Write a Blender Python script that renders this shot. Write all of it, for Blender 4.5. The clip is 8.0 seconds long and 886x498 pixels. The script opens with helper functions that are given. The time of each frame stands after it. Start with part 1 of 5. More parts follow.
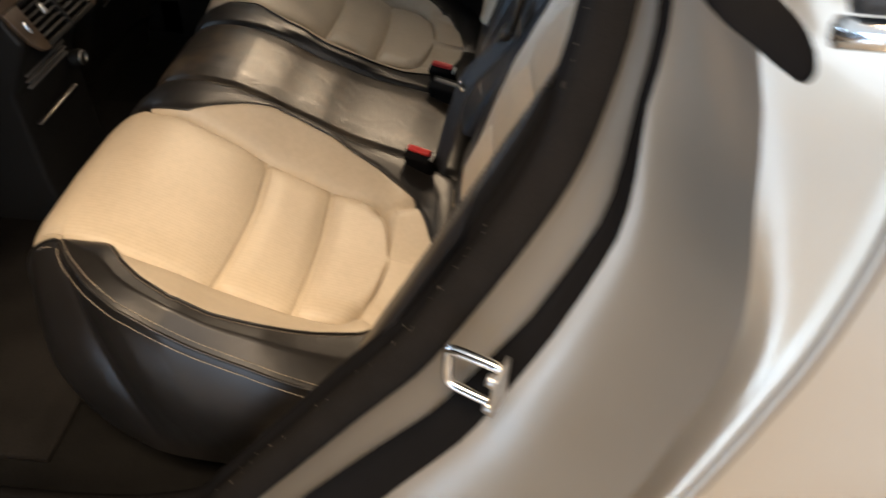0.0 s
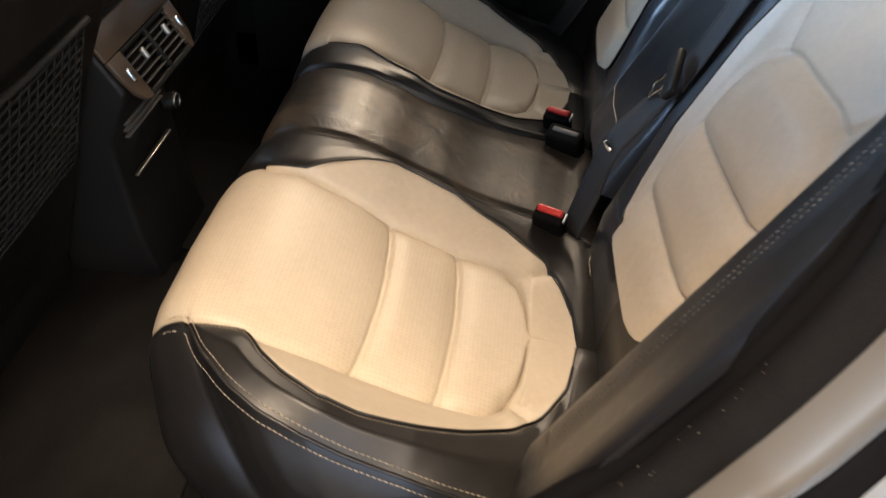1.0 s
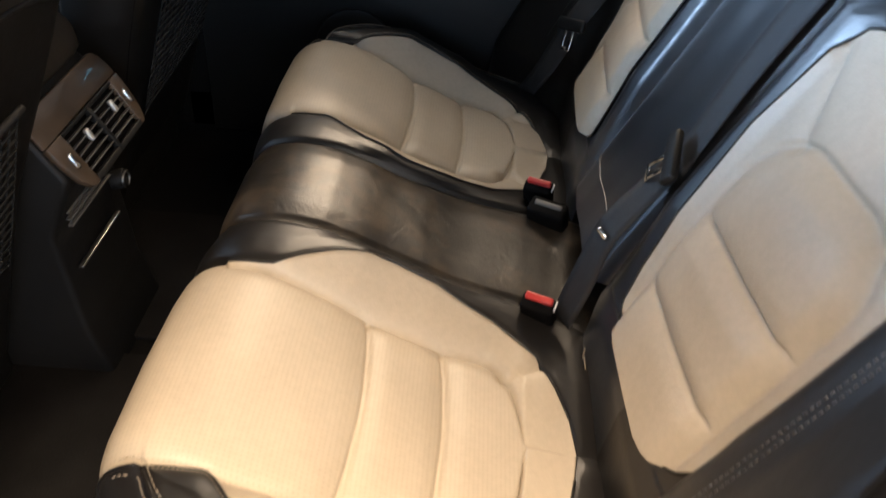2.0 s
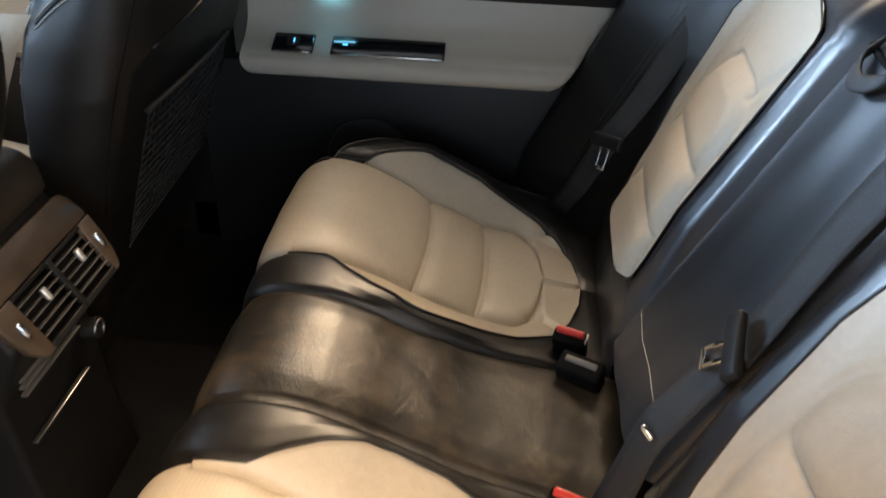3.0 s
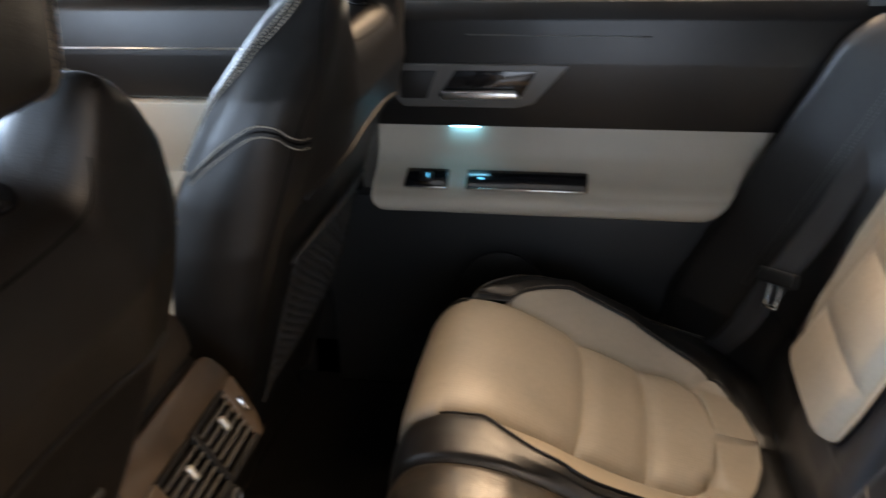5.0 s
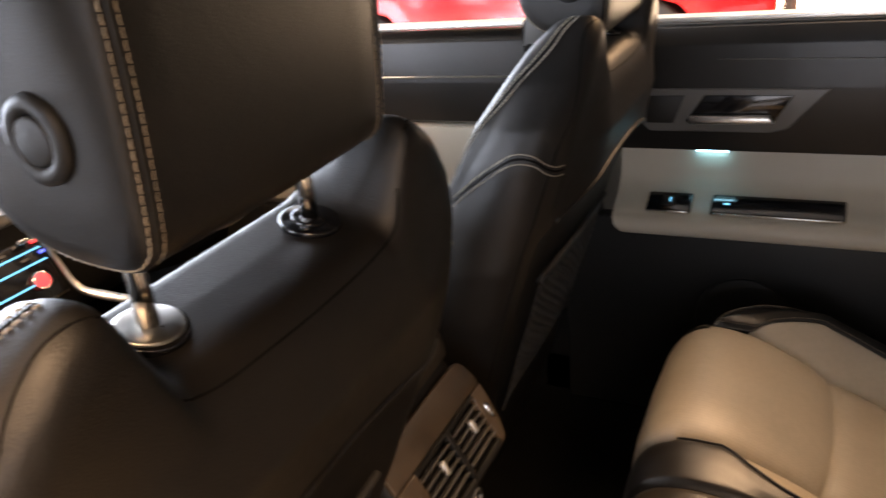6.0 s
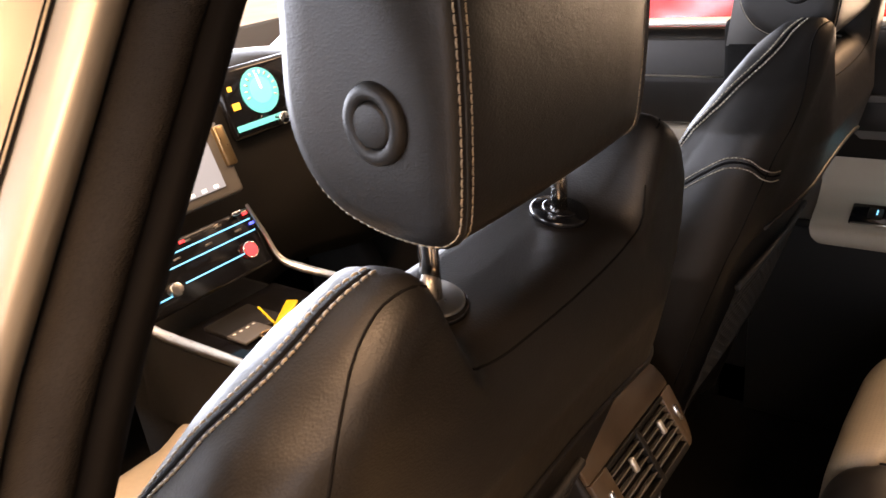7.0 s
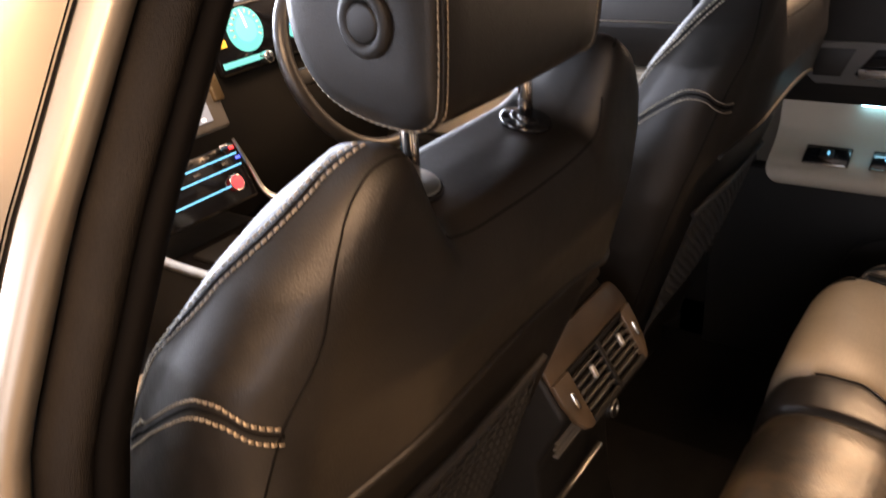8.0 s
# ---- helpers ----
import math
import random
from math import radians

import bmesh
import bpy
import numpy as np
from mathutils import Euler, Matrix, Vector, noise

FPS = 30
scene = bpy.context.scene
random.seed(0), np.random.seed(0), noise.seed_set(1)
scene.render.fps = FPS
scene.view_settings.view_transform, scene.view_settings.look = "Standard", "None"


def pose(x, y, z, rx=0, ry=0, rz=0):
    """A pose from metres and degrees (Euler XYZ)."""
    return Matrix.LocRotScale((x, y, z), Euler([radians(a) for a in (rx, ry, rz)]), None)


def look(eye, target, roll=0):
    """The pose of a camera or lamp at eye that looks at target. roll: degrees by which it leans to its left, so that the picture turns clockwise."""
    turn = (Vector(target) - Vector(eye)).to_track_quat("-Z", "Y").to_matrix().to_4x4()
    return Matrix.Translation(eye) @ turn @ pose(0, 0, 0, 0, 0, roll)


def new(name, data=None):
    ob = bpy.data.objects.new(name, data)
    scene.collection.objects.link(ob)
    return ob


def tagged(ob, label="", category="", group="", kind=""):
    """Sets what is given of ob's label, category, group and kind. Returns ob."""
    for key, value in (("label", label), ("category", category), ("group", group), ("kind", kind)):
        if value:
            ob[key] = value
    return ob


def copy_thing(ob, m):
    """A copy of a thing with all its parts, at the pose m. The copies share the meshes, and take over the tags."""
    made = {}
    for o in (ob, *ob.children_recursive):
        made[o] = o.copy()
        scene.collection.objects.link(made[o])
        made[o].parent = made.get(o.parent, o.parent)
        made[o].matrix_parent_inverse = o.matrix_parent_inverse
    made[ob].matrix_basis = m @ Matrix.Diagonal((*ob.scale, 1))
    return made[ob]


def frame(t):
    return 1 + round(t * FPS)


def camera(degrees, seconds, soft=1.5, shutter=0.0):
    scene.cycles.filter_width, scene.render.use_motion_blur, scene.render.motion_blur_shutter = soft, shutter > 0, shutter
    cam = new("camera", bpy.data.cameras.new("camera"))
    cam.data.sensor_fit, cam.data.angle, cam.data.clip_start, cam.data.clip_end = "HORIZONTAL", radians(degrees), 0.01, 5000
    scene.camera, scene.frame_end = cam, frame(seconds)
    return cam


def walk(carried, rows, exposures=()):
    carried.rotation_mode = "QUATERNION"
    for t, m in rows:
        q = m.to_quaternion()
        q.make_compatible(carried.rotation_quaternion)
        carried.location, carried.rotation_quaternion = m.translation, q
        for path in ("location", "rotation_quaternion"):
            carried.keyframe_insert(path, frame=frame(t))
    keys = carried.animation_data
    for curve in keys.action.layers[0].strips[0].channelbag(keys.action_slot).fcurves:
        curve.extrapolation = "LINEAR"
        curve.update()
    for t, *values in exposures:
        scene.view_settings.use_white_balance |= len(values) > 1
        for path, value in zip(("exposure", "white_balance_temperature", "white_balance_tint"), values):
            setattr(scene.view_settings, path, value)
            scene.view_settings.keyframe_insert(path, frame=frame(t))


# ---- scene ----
from mathutils.bvhtree import BVHTree

cam = camera(59.1, 8.0, shutter=0.5)
PATH = [
    (0, (-1.182, -0.312, 1.29), (0.327, -0.237, -0.02), 3.2),
    (0.5, (-1.122, -0.204, 1.289), (0.392, -0.06, -0.009), 3.2),
    (1, (-1.064, -0.132, 1.281), (0.457, -0.01, -0.012), 2.8),
    (1.2, (-1.042, -0.107, 1.285), (0.481, -0.036, -0.008), 2.5),
    (2.3, (-0.864, -0.089, 1.291), (0.726, -0.052, 0.079), 3.6),
    (2.5, (-0.803, -0.1, 1.302), (0.803, -0.025, 0.113), 3.1),
    (3, (-0.719, -0.104, 1.303), (0.934, 0.02, 0.185), 2.0),
    (3.5, (-0.645, -0.059, 1.284), (1.05, 0.004, 0.224), 1.9),
    (4, (-0.583, 0.007, 1.278), (1.156, -0.057, 0.291), 3.2),
    (4.2, (-0.574, 0.013, 1.282), (1.171, -0.054, 0.308), 3.2),
    (5.3, (-0.638, 0.03, 1.327), (1.085, 0.568, 0.467), -4.0),
    (5.5, (-0.652, 0.032, 1.339), (1.036, 0.688, 0.489), -5.0),
    (6, (-0.663, 0.044, 1.339), (0.946, 0.907, 0.521), -6.8),
    (6.5, (-0.693, 0.08, 1.348), (0.797, 1.151, 0.553), -7.6),
    (7, (-0.723, 0.098, 1.355), (0.698, 1.261, 0.562), -7.1),
    (7.5, (-0.752, 0.082, 1.355), (0.66, 1.241, 0.54), -6.4),
    (8, (-0.796, 0.046, 1.341), (0.617, 1.146, 0.452), -5.9),
]
walk(cam, [(t, look(eye, target, roll)) for t, eye, target, roll in PATH],
     exposures=[(0.0, -0.07, 7100, 12), (0.5, 0.2, 6600, 12), (1.0, 0.27, 6500, 12), (2.5, 0.55, 6900, 12), (3.0, 0.7, 7300, 13), (4.0, 0.75, 7400, 15),
                (5.5, 0.65, 8600, 20), (6.0, 0.6, 9700, 26), (6.5, 0.65, 10200, 30), (7.5, 0.6, 10000, 30), (8.0, 0.55, 9700, 30)])

# ---- world and light ----
world = bpy.data.worlds.new("world")
scene.world = world
world.use_nodes = True
wn = world.node_tree.nodes
sky = wn.new("ShaderNodeTexSky")
sky.sky_type = "NISHITA"
sky.sun_disc = False
sky.sun_elevation, sky.sun_rotation = radians(35), radians(20)
world.node_tree.links.new(sky.outputs["Color"], wn["Background"].inputs["Color"])
wn["Background"].inputs["Strength"].default_value = 0.10


def area_lamp(name, m, sx, sy, watts, colour):
    lamp = bpy.data.lights.new(name, "AREA")
    lamp.shape, lamp.size, lamp.size_y, lamp.energy, lamp.color = "RECTANGLE", sx, sy, watts, colour
    ob = new(name, lamp)
    ob.matrix_world = m
    return ob


WARM, COOL = (1.0, 0.79, 0.56), (0.42, 0.66, 1.0)
sun = new("sun", bpy.data.lights.new("sun", "SUN"))
sun.data.energy, sun.data.angle, sun.data.color = 5.0, radians(0.5), (1.0, 0.95, 0.88)
sun.matrix_world = look((0, -20, 24), (0, 10, 0))
# ceiling lamps added out of view to light the seats, and the daylight that comes in by the shop window ahead of the car
LAMPS = [(-1.75, 0.1, 140, WARM), (-3.3, -2.0, 115, WARM), (1.95, -0.3, 34, (1.0, 0.85, 0.66)), (3.4, -0.4, 170, WARM)]
for lx, ly, watts, tint in LAMPS:
    area_lamp("ceiling_fill_light", look((lx, ly, 3.28), (lx + 0.01, ly, 0.0)), 1.2, 1.2, watts, tint)
area_lamp("shop_window_light", look((0.2, 6.6, 1.95), (0.0, 0.0, 1.2)), 3.6, 2.8, 1150, COOL)
area_lamp("shop_window_light", look((4.2, 6.6, 1.95), (1.0, 0.0, 1.2)), 5.6, 2.8, 1000, COOL)
# cool fill added for the blue on the seats' sides; no window of its own
area_lamp("corner_fill_light", look((-7.15, 4.6, 2.1), (0.0, 0.7, 1.1)), 2.2, 2.2, 420, COOL)
area_lamp("side_window_light", look((-7.25, 1.5, 1.75), (0.0, 1.5, 1.75)), 11.0, 2.7, 420, (0.50, 0.70, 1.0))


# ---- materials ----
def material(name, colour, rough=0.5, metal=0.0, vary=0.12, scale=6.0, bump=0.0, bump_scale=300.0, coat=0.0, spec=0.5,
             fine=0.0, fine_scale=120.0, rvar=0.07, crease=0.0):
    m = bpy.data.materials.new(name)
    m.use_nodes = True
    n, l = m.node_tree.nodes, m.node_tree.links
    b = n["Principled BSDF"]
    b.inputs["Metallic"].default_value = metal
    b.inputs["Coat Weight"].default_value = coat
    b.inputs["Coat Roughness"].default_value = 0.08
    b.inputs["Specular IOR Level"].default_value = spec
    tex = n.new("ShaderNodeTexCoord")
    no = n.new("ShaderNodeTexNoise")
    no.inputs["Scale"].default_value, no.inputs["Detail"].default_value = scale, 6
    l.new(tex.outputs["Object"], no.inputs["Vector"])
    ramp = n.new("ShaderNodeValToRGB")
    ramp.color_ramp.elements[0].position, ramp.color_ramp.elements[1].position = 0.3, 0.7
    lo = [max(0, c * (1 - vary)) for c in colour]
    hi = [min(1, c * (1 + vary)) for c in colour]
    ramp.color_ramp.elements[0].color, ramp.color_ramp.elements[1].color = (*lo, 1), (*hi, 1)
    l.new(no.outputs["Fac"], ramp.inputs["Fac"])
    out = ramp.outputs["Color"]
    n2 = n.new("ShaderNodeTexNoise")
    n2.inputs["Scale"].default_value, n2.inputs["Detail"].default_value = fine_scale, 4
    l.new(tex.outputs["Object"], n2.inputs["Vector"])
    if fine:
        mix = n.new("ShaderNodeMix")
        mix.data_type, mix.blend_type = "RGBA", "MULTIPLY"
        r2 = n.new("ShaderNodeMapRange")
        r2.inputs["From Min"].default_value, r2.inputs["From Max"].default_value = 0.35, 0.65
        r2.inputs["To Min"].default_value, r2.inputs["To Max"].default_value = 1 - fine, 1 + fine
        l.new(n2.outputs["Fac"], r2.inputs["Value"])
        comb = n.new("ShaderNodeCombineColor")
        for k in range(3):
            l.new(r2.outputs["Result"], comb.inputs[k])
        mix.inputs["Factor"].default_value = 1
        l.new(out, mix.inputs["A"])
        l.new(comb.outputs["Color"], mix.inputs["B"])
        out = mix.outputs["Result"]
    l.new(out, b.inputs["Base Color"])
    rr = n.new("ShaderNodeMapRange")
    rr.inputs["To Min"].default_value, rr.inputs["To Max"].default_value = max(0.02, rough - rvar), min(1, rough + rvar)
    l.new(n2.outputs["Fac"], rr.inputs["Value"])
    l.new(rr.outputs["Result"], b.inputs["Roughness"])
    if bump:
        vo = n.new("ShaderNodeTexVoronoi")
        vo.inputs["Scale"].default_value = bump_scale
        l.new(tex.outputs["Object"], vo.inputs["Vector"])
        bp = n.new("ShaderNodeBump")
        bp.inputs["Strength"].default_value, bp.inputs["Distance"].default_value = bump, 0.0006
        l.new(vo.outputs["Distance"], bp.inputs["Height"])
        l.new(bp.outputs["Normal"], b.inputs["Normal"])
        if crease:
            n3 = n.new("ShaderNodeTexNoise")
            n3.inputs["Scale"].default_value, n3.inputs["Detail"].default_value, n3.inputs["Distortion"].default_value = 22, 3, 1.4
            l.new(tex.outputs["Object"], n3.inputs["Vector"])
            b2 = n.new("ShaderNodeBump")
            b2.inputs["Strength"].default_value, b2.inputs["Distance"].default_value = crease, 0.006
            l.new(n3.outputs["Fac"], b2.inputs["Height"])
            l.new(b2.outputs["Normal"], bp.inputs["Normal"])
    return m


def glow(name, colour, strength):
    m = bpy.data.materials.new(name)
    m.use_nodes = True
    b = m.node_tree.nodes["Principled BSDF"]
    b.inputs["Base Color"].default_value = (*[c * 0.3 for c in colour], 1)
    b.inputs["Emission Color"].default_value = (*colour, 1)
    b.inputs["Emission Strength"].default_value = strength
    return m


M_BEIGE = material("beige_leather", (0.47, 0.395, 0.30), 0.45, vary=0.06, scale=9, bump=0.25, bump_scale=420, fine=0.03, crease=0.12)
M_BLACK = material("black_leather", (0.0100, 0.0088, 0.0080), 0.38, vary=0.25, scale=10, bump=0.12, bump_scale=800, fine=0.1, spec=0.5, crease=0.07)
# black leather; the blue window light on it is tinted into the base
M_ARM = material("glossy_black_leather_blue_lit", (0.013, 0.014, 0.017), 0.33, vary=0.3, scale=7, bump=0.1, bump_scale=500, fine=0.1, spec=0.9)
M_SEAT = material("soft_black_seat_leather", (0.0085, 0.0074, 0.0066), 0.46, vary=0.2, scale=10, bump=0.2, bump_scale=700, fine=0.12, spec=0.36, crease=0.06)
M_PLASTIC = material("black_plastic", (0.011, 0.0105, 0.010), 0.5, spec=0.3, vary=0.15, bump=0.2, bump_scale=700)
M_GLOSS = material("piano_black", (0.006, 0.006, 0.007), 0.12, vary=0.1)
M_CARPET = material("black_carpet", (0.007, 0.0066, 0.0062), 0.95, vary=0.25, scale=14, bump=1.0, bump_scale=900, fine=0.35, fine_scale=500, spec=0.1)
M_FUZZ = material("fuzzy_rubber_seal", (0.0125, 0.011, 0.010), 0.9, vary=0.12, scale=30, bump=1.0, bump_scale=1500, fine=0.25, fine_scale=700, spec=0.05)
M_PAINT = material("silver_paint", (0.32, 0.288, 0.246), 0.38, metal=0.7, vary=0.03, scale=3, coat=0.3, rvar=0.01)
# same silver with more gloss; base lightened to paint in the lamp's glare
M_PAINT_LIT = material("clear_coated_silver_paint_lit", (0.46, 0.405, 0.33), 0.30, metal=0.75, vary=0.03, scale=3, coat=0.8, rvar=0.01)
M_BRIGHT = material("brushed_bright_metal", (0.82, 0.79, 0.73), 0.38, metal=0.8, vary=0.05)
M_TRIM = material("matt_black_trim", (0.0055, 0.005, 0.005), 0.75, vary=0.2, spec=0.06)
M_MAT = material("floor_mat_pile", (0.013, 0.012, 0.0115), 0.95, vary=0.25, scale=14, bump=1.0, bump_scale=900, fine=0.35, fine_scale=500, spec=0.1)
M_RUBBER = material("dark_rubber", (0.018, 0.017, 0.016), 0.6, vary=0.2)
M_CHROME = material("chrome", (0.75, 0.74, 0.72), 0.14, metal=1.0, vary=0.05)
M_STEEL = material("steel", (0.55, 0.53, 0.50), 0.3, metal=1.0, vary=0.15, scale=40)
M_RED = material("red_plastic", (0.50, 0.03, 0.026), 0.35, vary=0.05)
M_LID = material("dark_brown_lid_leather", (0.040, 0.031, 0.023), 0.5, vary=0.15, bump=0.2, bump_scale=600)
M_WOOD = material("satin_veneer", (0.085, 0.058, 0.038), 0.38, vary=0.3, scale=20, coat=0.3)
M_THREAD = material("pale_thread", (0.34, 0.285, 0.215), 0.8, vary=0.25, scale=50)
M_BELT = material("belt_webbing", (0.014, 0.014, 0.015), 0.6, vary=0.2, bump=0.6, bump_scale=900)
M_CREAM = material("cream_door_trim", (0.40, 0.355, 0.285), 0.5, vary=0.05, bump=0.2)
M_TILE = material("polished_floor_tile", (0.34, 0.28, 0.21), 0.12, vary=0.08, scale=2, rvar=0.02)
M_CEILING = material("white_ceiling", (0.50, 0.48, 0.45), 0.85, vary=0.03, scale=1.5)
M_WALL = material("showroom_wall", (0.14, 0.125, 0.105), 0.8, vary=0.05, scale=1.5)
M_CARRED = material("red_car_paint", (0.55, 0.01, 0.012), 0.2, vary=0.03, coat=1.0)
M_WORN = material("worn_black_leather", (0.019, 0.0165, 0.0138), 0.34, vary=0.3, scale=6, bump=0.25, bump_scale=420, fine=0.2, fine_scale=22, rvar=0.12, spec=0.42, crease=0.14)
M_DASH = material("dash_pad", (0.45, 0.41, 0.34), 0.45, vary=0.06, bump=0.3)
M_ROOF = material("dark_roof_cloth", (0.06, 0.055, 0.05), 0.9, vary=0.05, scale=12)
M_TYRE = material("tyre_rubber", (0.02, 0.02, 0.02), 0.75, vary=0.2)
M_BRONZE = material("bronze_alloy", (0.35, 0.24, 0.13), 0.3, metal=0.9, vary=0.1)
M_YELLOW = material("yellow_plastic", (0.75, 0.50, 0.03), 0.4, vary=0.06)
M_CONCRETE = material("pale_paving", (0.72, 0.69, 0.62), 0.85, vary=0.12, scale=1.2, fine=0.08)
M_GREYTRIM = material("grey_satin_trim", (0.105, 0.10, 0.094), 0.42, vary=0.1, bump=0.2)
M_WHITE = material("white_print", (0.8, 0.8, 0.8), 0.5, vary=0.03)
M_TEAL = glow("teal_dial", (0.05, 0.62, 0.66), 1.1)
M_CYAN = glow("cyan_light_line", (0.05, 0.45, 0.85), 2.0)
M_REDLIT = glow("red_light", (1.0, 0.06, 0.08), 1.6)
M_BLUELIT = glow("blue_light", (0.05, 0.12, 1.0), 2.0)
M_SCREEN = glow("screen_grey", (0.30, 0.36, 0.45), 0.9)
M_SCRWHITE = glow("screen_white", (0.95, 0.97, 1.0), 1.6)
M_SCRBLUE = glow("screen_blue", (0.06, 0.18, 0.65), 1.4)
M_SCRRED = glow("screen_dark_red", (0.40, 0.03, 0.08), 1.2)
M_SCRAMBER = glow("screen_amber", (0.90, 0.55, 0.08), 1.4)
# glow for the panel that gives the white glare
M_LIT = glow("white_glare", (1.0, 0.93, 0.80), 12.0)
M_AMBIENT = glow("blue_ambient_light", (0.15, 0.62, 1.0), 17.0)
M_PERF = material("perforated_beige_leather", (0.47, 0.395, 0.30), 0.45, vary=0.06, scale=9, fine=0.03)


def perforate(m, pitch):
    """Small holes in rows, in the leather's base colour and relief."""
    n, l = m.node_tree.nodes, m.node_tree.links
    b = n["Principled BSDF"]
    src = b.inputs["Base Color"].links[0].from_socket
    tex = n.new("ShaderNodeTexCoord")
    vm = n.new("ShaderNodeVectorMath")
    vm.operation = "MULTIPLY"
    vm.inputs[1].default_value = (1 / pitch, 1 / pitch, 0)
    l.new(tex.outputs["Object"], vm.inputs[0])
    fr = n.new("ShaderNodeVectorMath")
    fr.operation = "FRACTION"
    l.new(vm.outputs[0], fr.inputs[0])
    ds = n.new("ShaderNodeVectorMath")
    ds.operation = "DISTANCE"
    ds.inputs[1].default_value = (0.5, 0.5, 0)
    l.new(fr.outputs[0], ds.inputs[0])
    mr = n.new("ShaderNodeMapRange")
    mr.inputs["From Min"].default_value, mr.inputs["From Max"].default_value = 0.17, 0.30
    mr.inputs["To Min"].default_value, mr.inputs["To Max"].default_value = 0.91, 1.0
    l.new(ds.outputs["Value"], mr.inputs["Value"])
    mx = n.new("ShaderNodeMix")
    mx.data_type, mx.blend_type = "RGBA", "MULTIPLY"
    mx.inputs["Factor"].default_value = 1
    cc = n.new("ShaderNodeCombineColor")
    for k in range(3):
        l.new(mr.outputs["Result"], cc.inputs[k])
    l.new(src, mx.inputs["A"])
    l.new(cc.outputs["Color"], mx.inputs["B"])
    l.new(mx.outputs["Result"], b.inputs["Base Color"])
    bp = n.new("ShaderNodeBump")
    bp.inputs["Strength"].default_value, bp.inputs["Distance"].default_value = 0.3, 0.0006
    l.new(mr.outputs["Result"], bp.inputs["Height"])
    l.new(bp.outputs["Normal"], b.inputs["Normal"])


perforate(M_PERF, 0.0052)


def wear(m, tan, scale, low, high):
    """Patches where the leather's finish is rubbed through to a paler tan, with ragged edges."""
    n, l = m.node_tree.nodes, m.node_tree.links
    b = n["Principled BSDF"]
    src = b.inputs["Base Color"].links[0].from_socket
    tex = n.new("ShaderNodeTexCoord")
    big, small = n.new("ShaderNodeTexNoise"), n.new("ShaderNodeTexNoise")
    for node, sc, det, dis in ((big, scale, 3, 0.6), (small, scale * 9, 6, 0.3)):
        node.inputs["Scale"].default_value, node.inputs["Detail"].default_value, node.inputs["Distortion"].default_value = sc, det, dis
        l.new(tex.outputs["Object"], node.inputs["Vector"])
    add = n.new("ShaderNodeMath")
    add.operation = "MULTIPLY_ADD"
    add.inputs[1].default_value = 0.35
    l.new(small.outputs["Fac"], add.inputs[0])
    l.new(big.outputs["Fac"], add.inputs[2])
    mr = n.new("ShaderNodeMapRange")
    mr.interpolation_type = "SMOOTHSTEP"
    mr.inputs["From Min"].default_value, mr.inputs["From Max"].default_value = low, high
    l.new(add.outputs[0], mr.inputs["Value"])
    mx = n.new("ShaderNodeMix")
    mx.data_type = "RGBA"
    mx.inputs["B"].default_value = (*tan, 1)
    l.new(mr.outputs["Result"], mx.inputs["Factor"])
    l.new(src, mx.inputs["A"])
    l.new(mx.outputs["Result"], b.inputs["Base Color"])


wear(M_WORN, (0.070, 0.052, 0.035), 5.2, 0.62, 0.86)
# for panes out of view, opaque so that they block light
M_DARK_PANE = material("opaque_dark_pane", (0.004, 0.004, 0.005), 0.05, vary=0.05)
M_NET = material("pocket_net", (0.010, 0.0095, 0.009), 0.9, vary=0.2)


# ---- building helpers ----
def thing(name, label, category, group="", kind="", at=(0, 0, 0)):
    ob = new(name)
    ob.location = at
    ob.empty_display_size = 0.05
    return tagged(ob, label, category, group, kind)


def part(name, bm, mat, parent=None, label="", smooth=True):
    me = bpy.data.meshes.new(name)
    bmesh.ops.recalc_face_normals(bm, faces=bm.faces[:])
    bm.to_mesh(me)
    bm.free()
    me.materials.append(mat)
    if smooth:
        for p in me.polygons:
            p.use_smooth = True
    ob = new(name, me)
    if parent is not None:
        ob.parent = parent
        top = parent
        while top.parent is not None:
            top = top.parent
        ob.matrix_parent_inverse = Matrix.Translation([-c for c in parent_place(parent)])
    if label:
        ob["label"] = label
    return ob


def parent_place(ob):
    p = Vector(ob.location)
    return p if ob.parent is None or ob.type != "EMPTY" else p


def sheet(rows, closed_u=False, closed_v=False, merge=True):
    """A bmesh from rows of points."""
    bm = bmesh.new()
    vs = [[bm.verts.new(p) for p in r] for r in rows]
    nu, nv = len(vs), len(vs[0])
    for i in range(nu if closed_u else nu - 1):
        for j in range(nv if closed_v else nv - 1):
            a, b, c, d = vs[i][j], vs[(i + 1) % nu][j], vs[(i + 1) % nu][(j + 1) % nv], vs[i][(j + 1) % nv]
            bm.faces.new((a, b, c, d))
    if merge:
        bmesh.ops.remove_doubles(bm, verts=bm.verts[:], dist=0.00002)
        bmesh.ops.dissolve_degenerate(bm, edges=bm.edges[:], dist=0.00001)
    return bm


def thicken(ob, t, offset=-1):
    m = ob.modifiers.new("thickness", "SOLIDIFY")
    m.thickness, m.offset = t, offset
    return ob


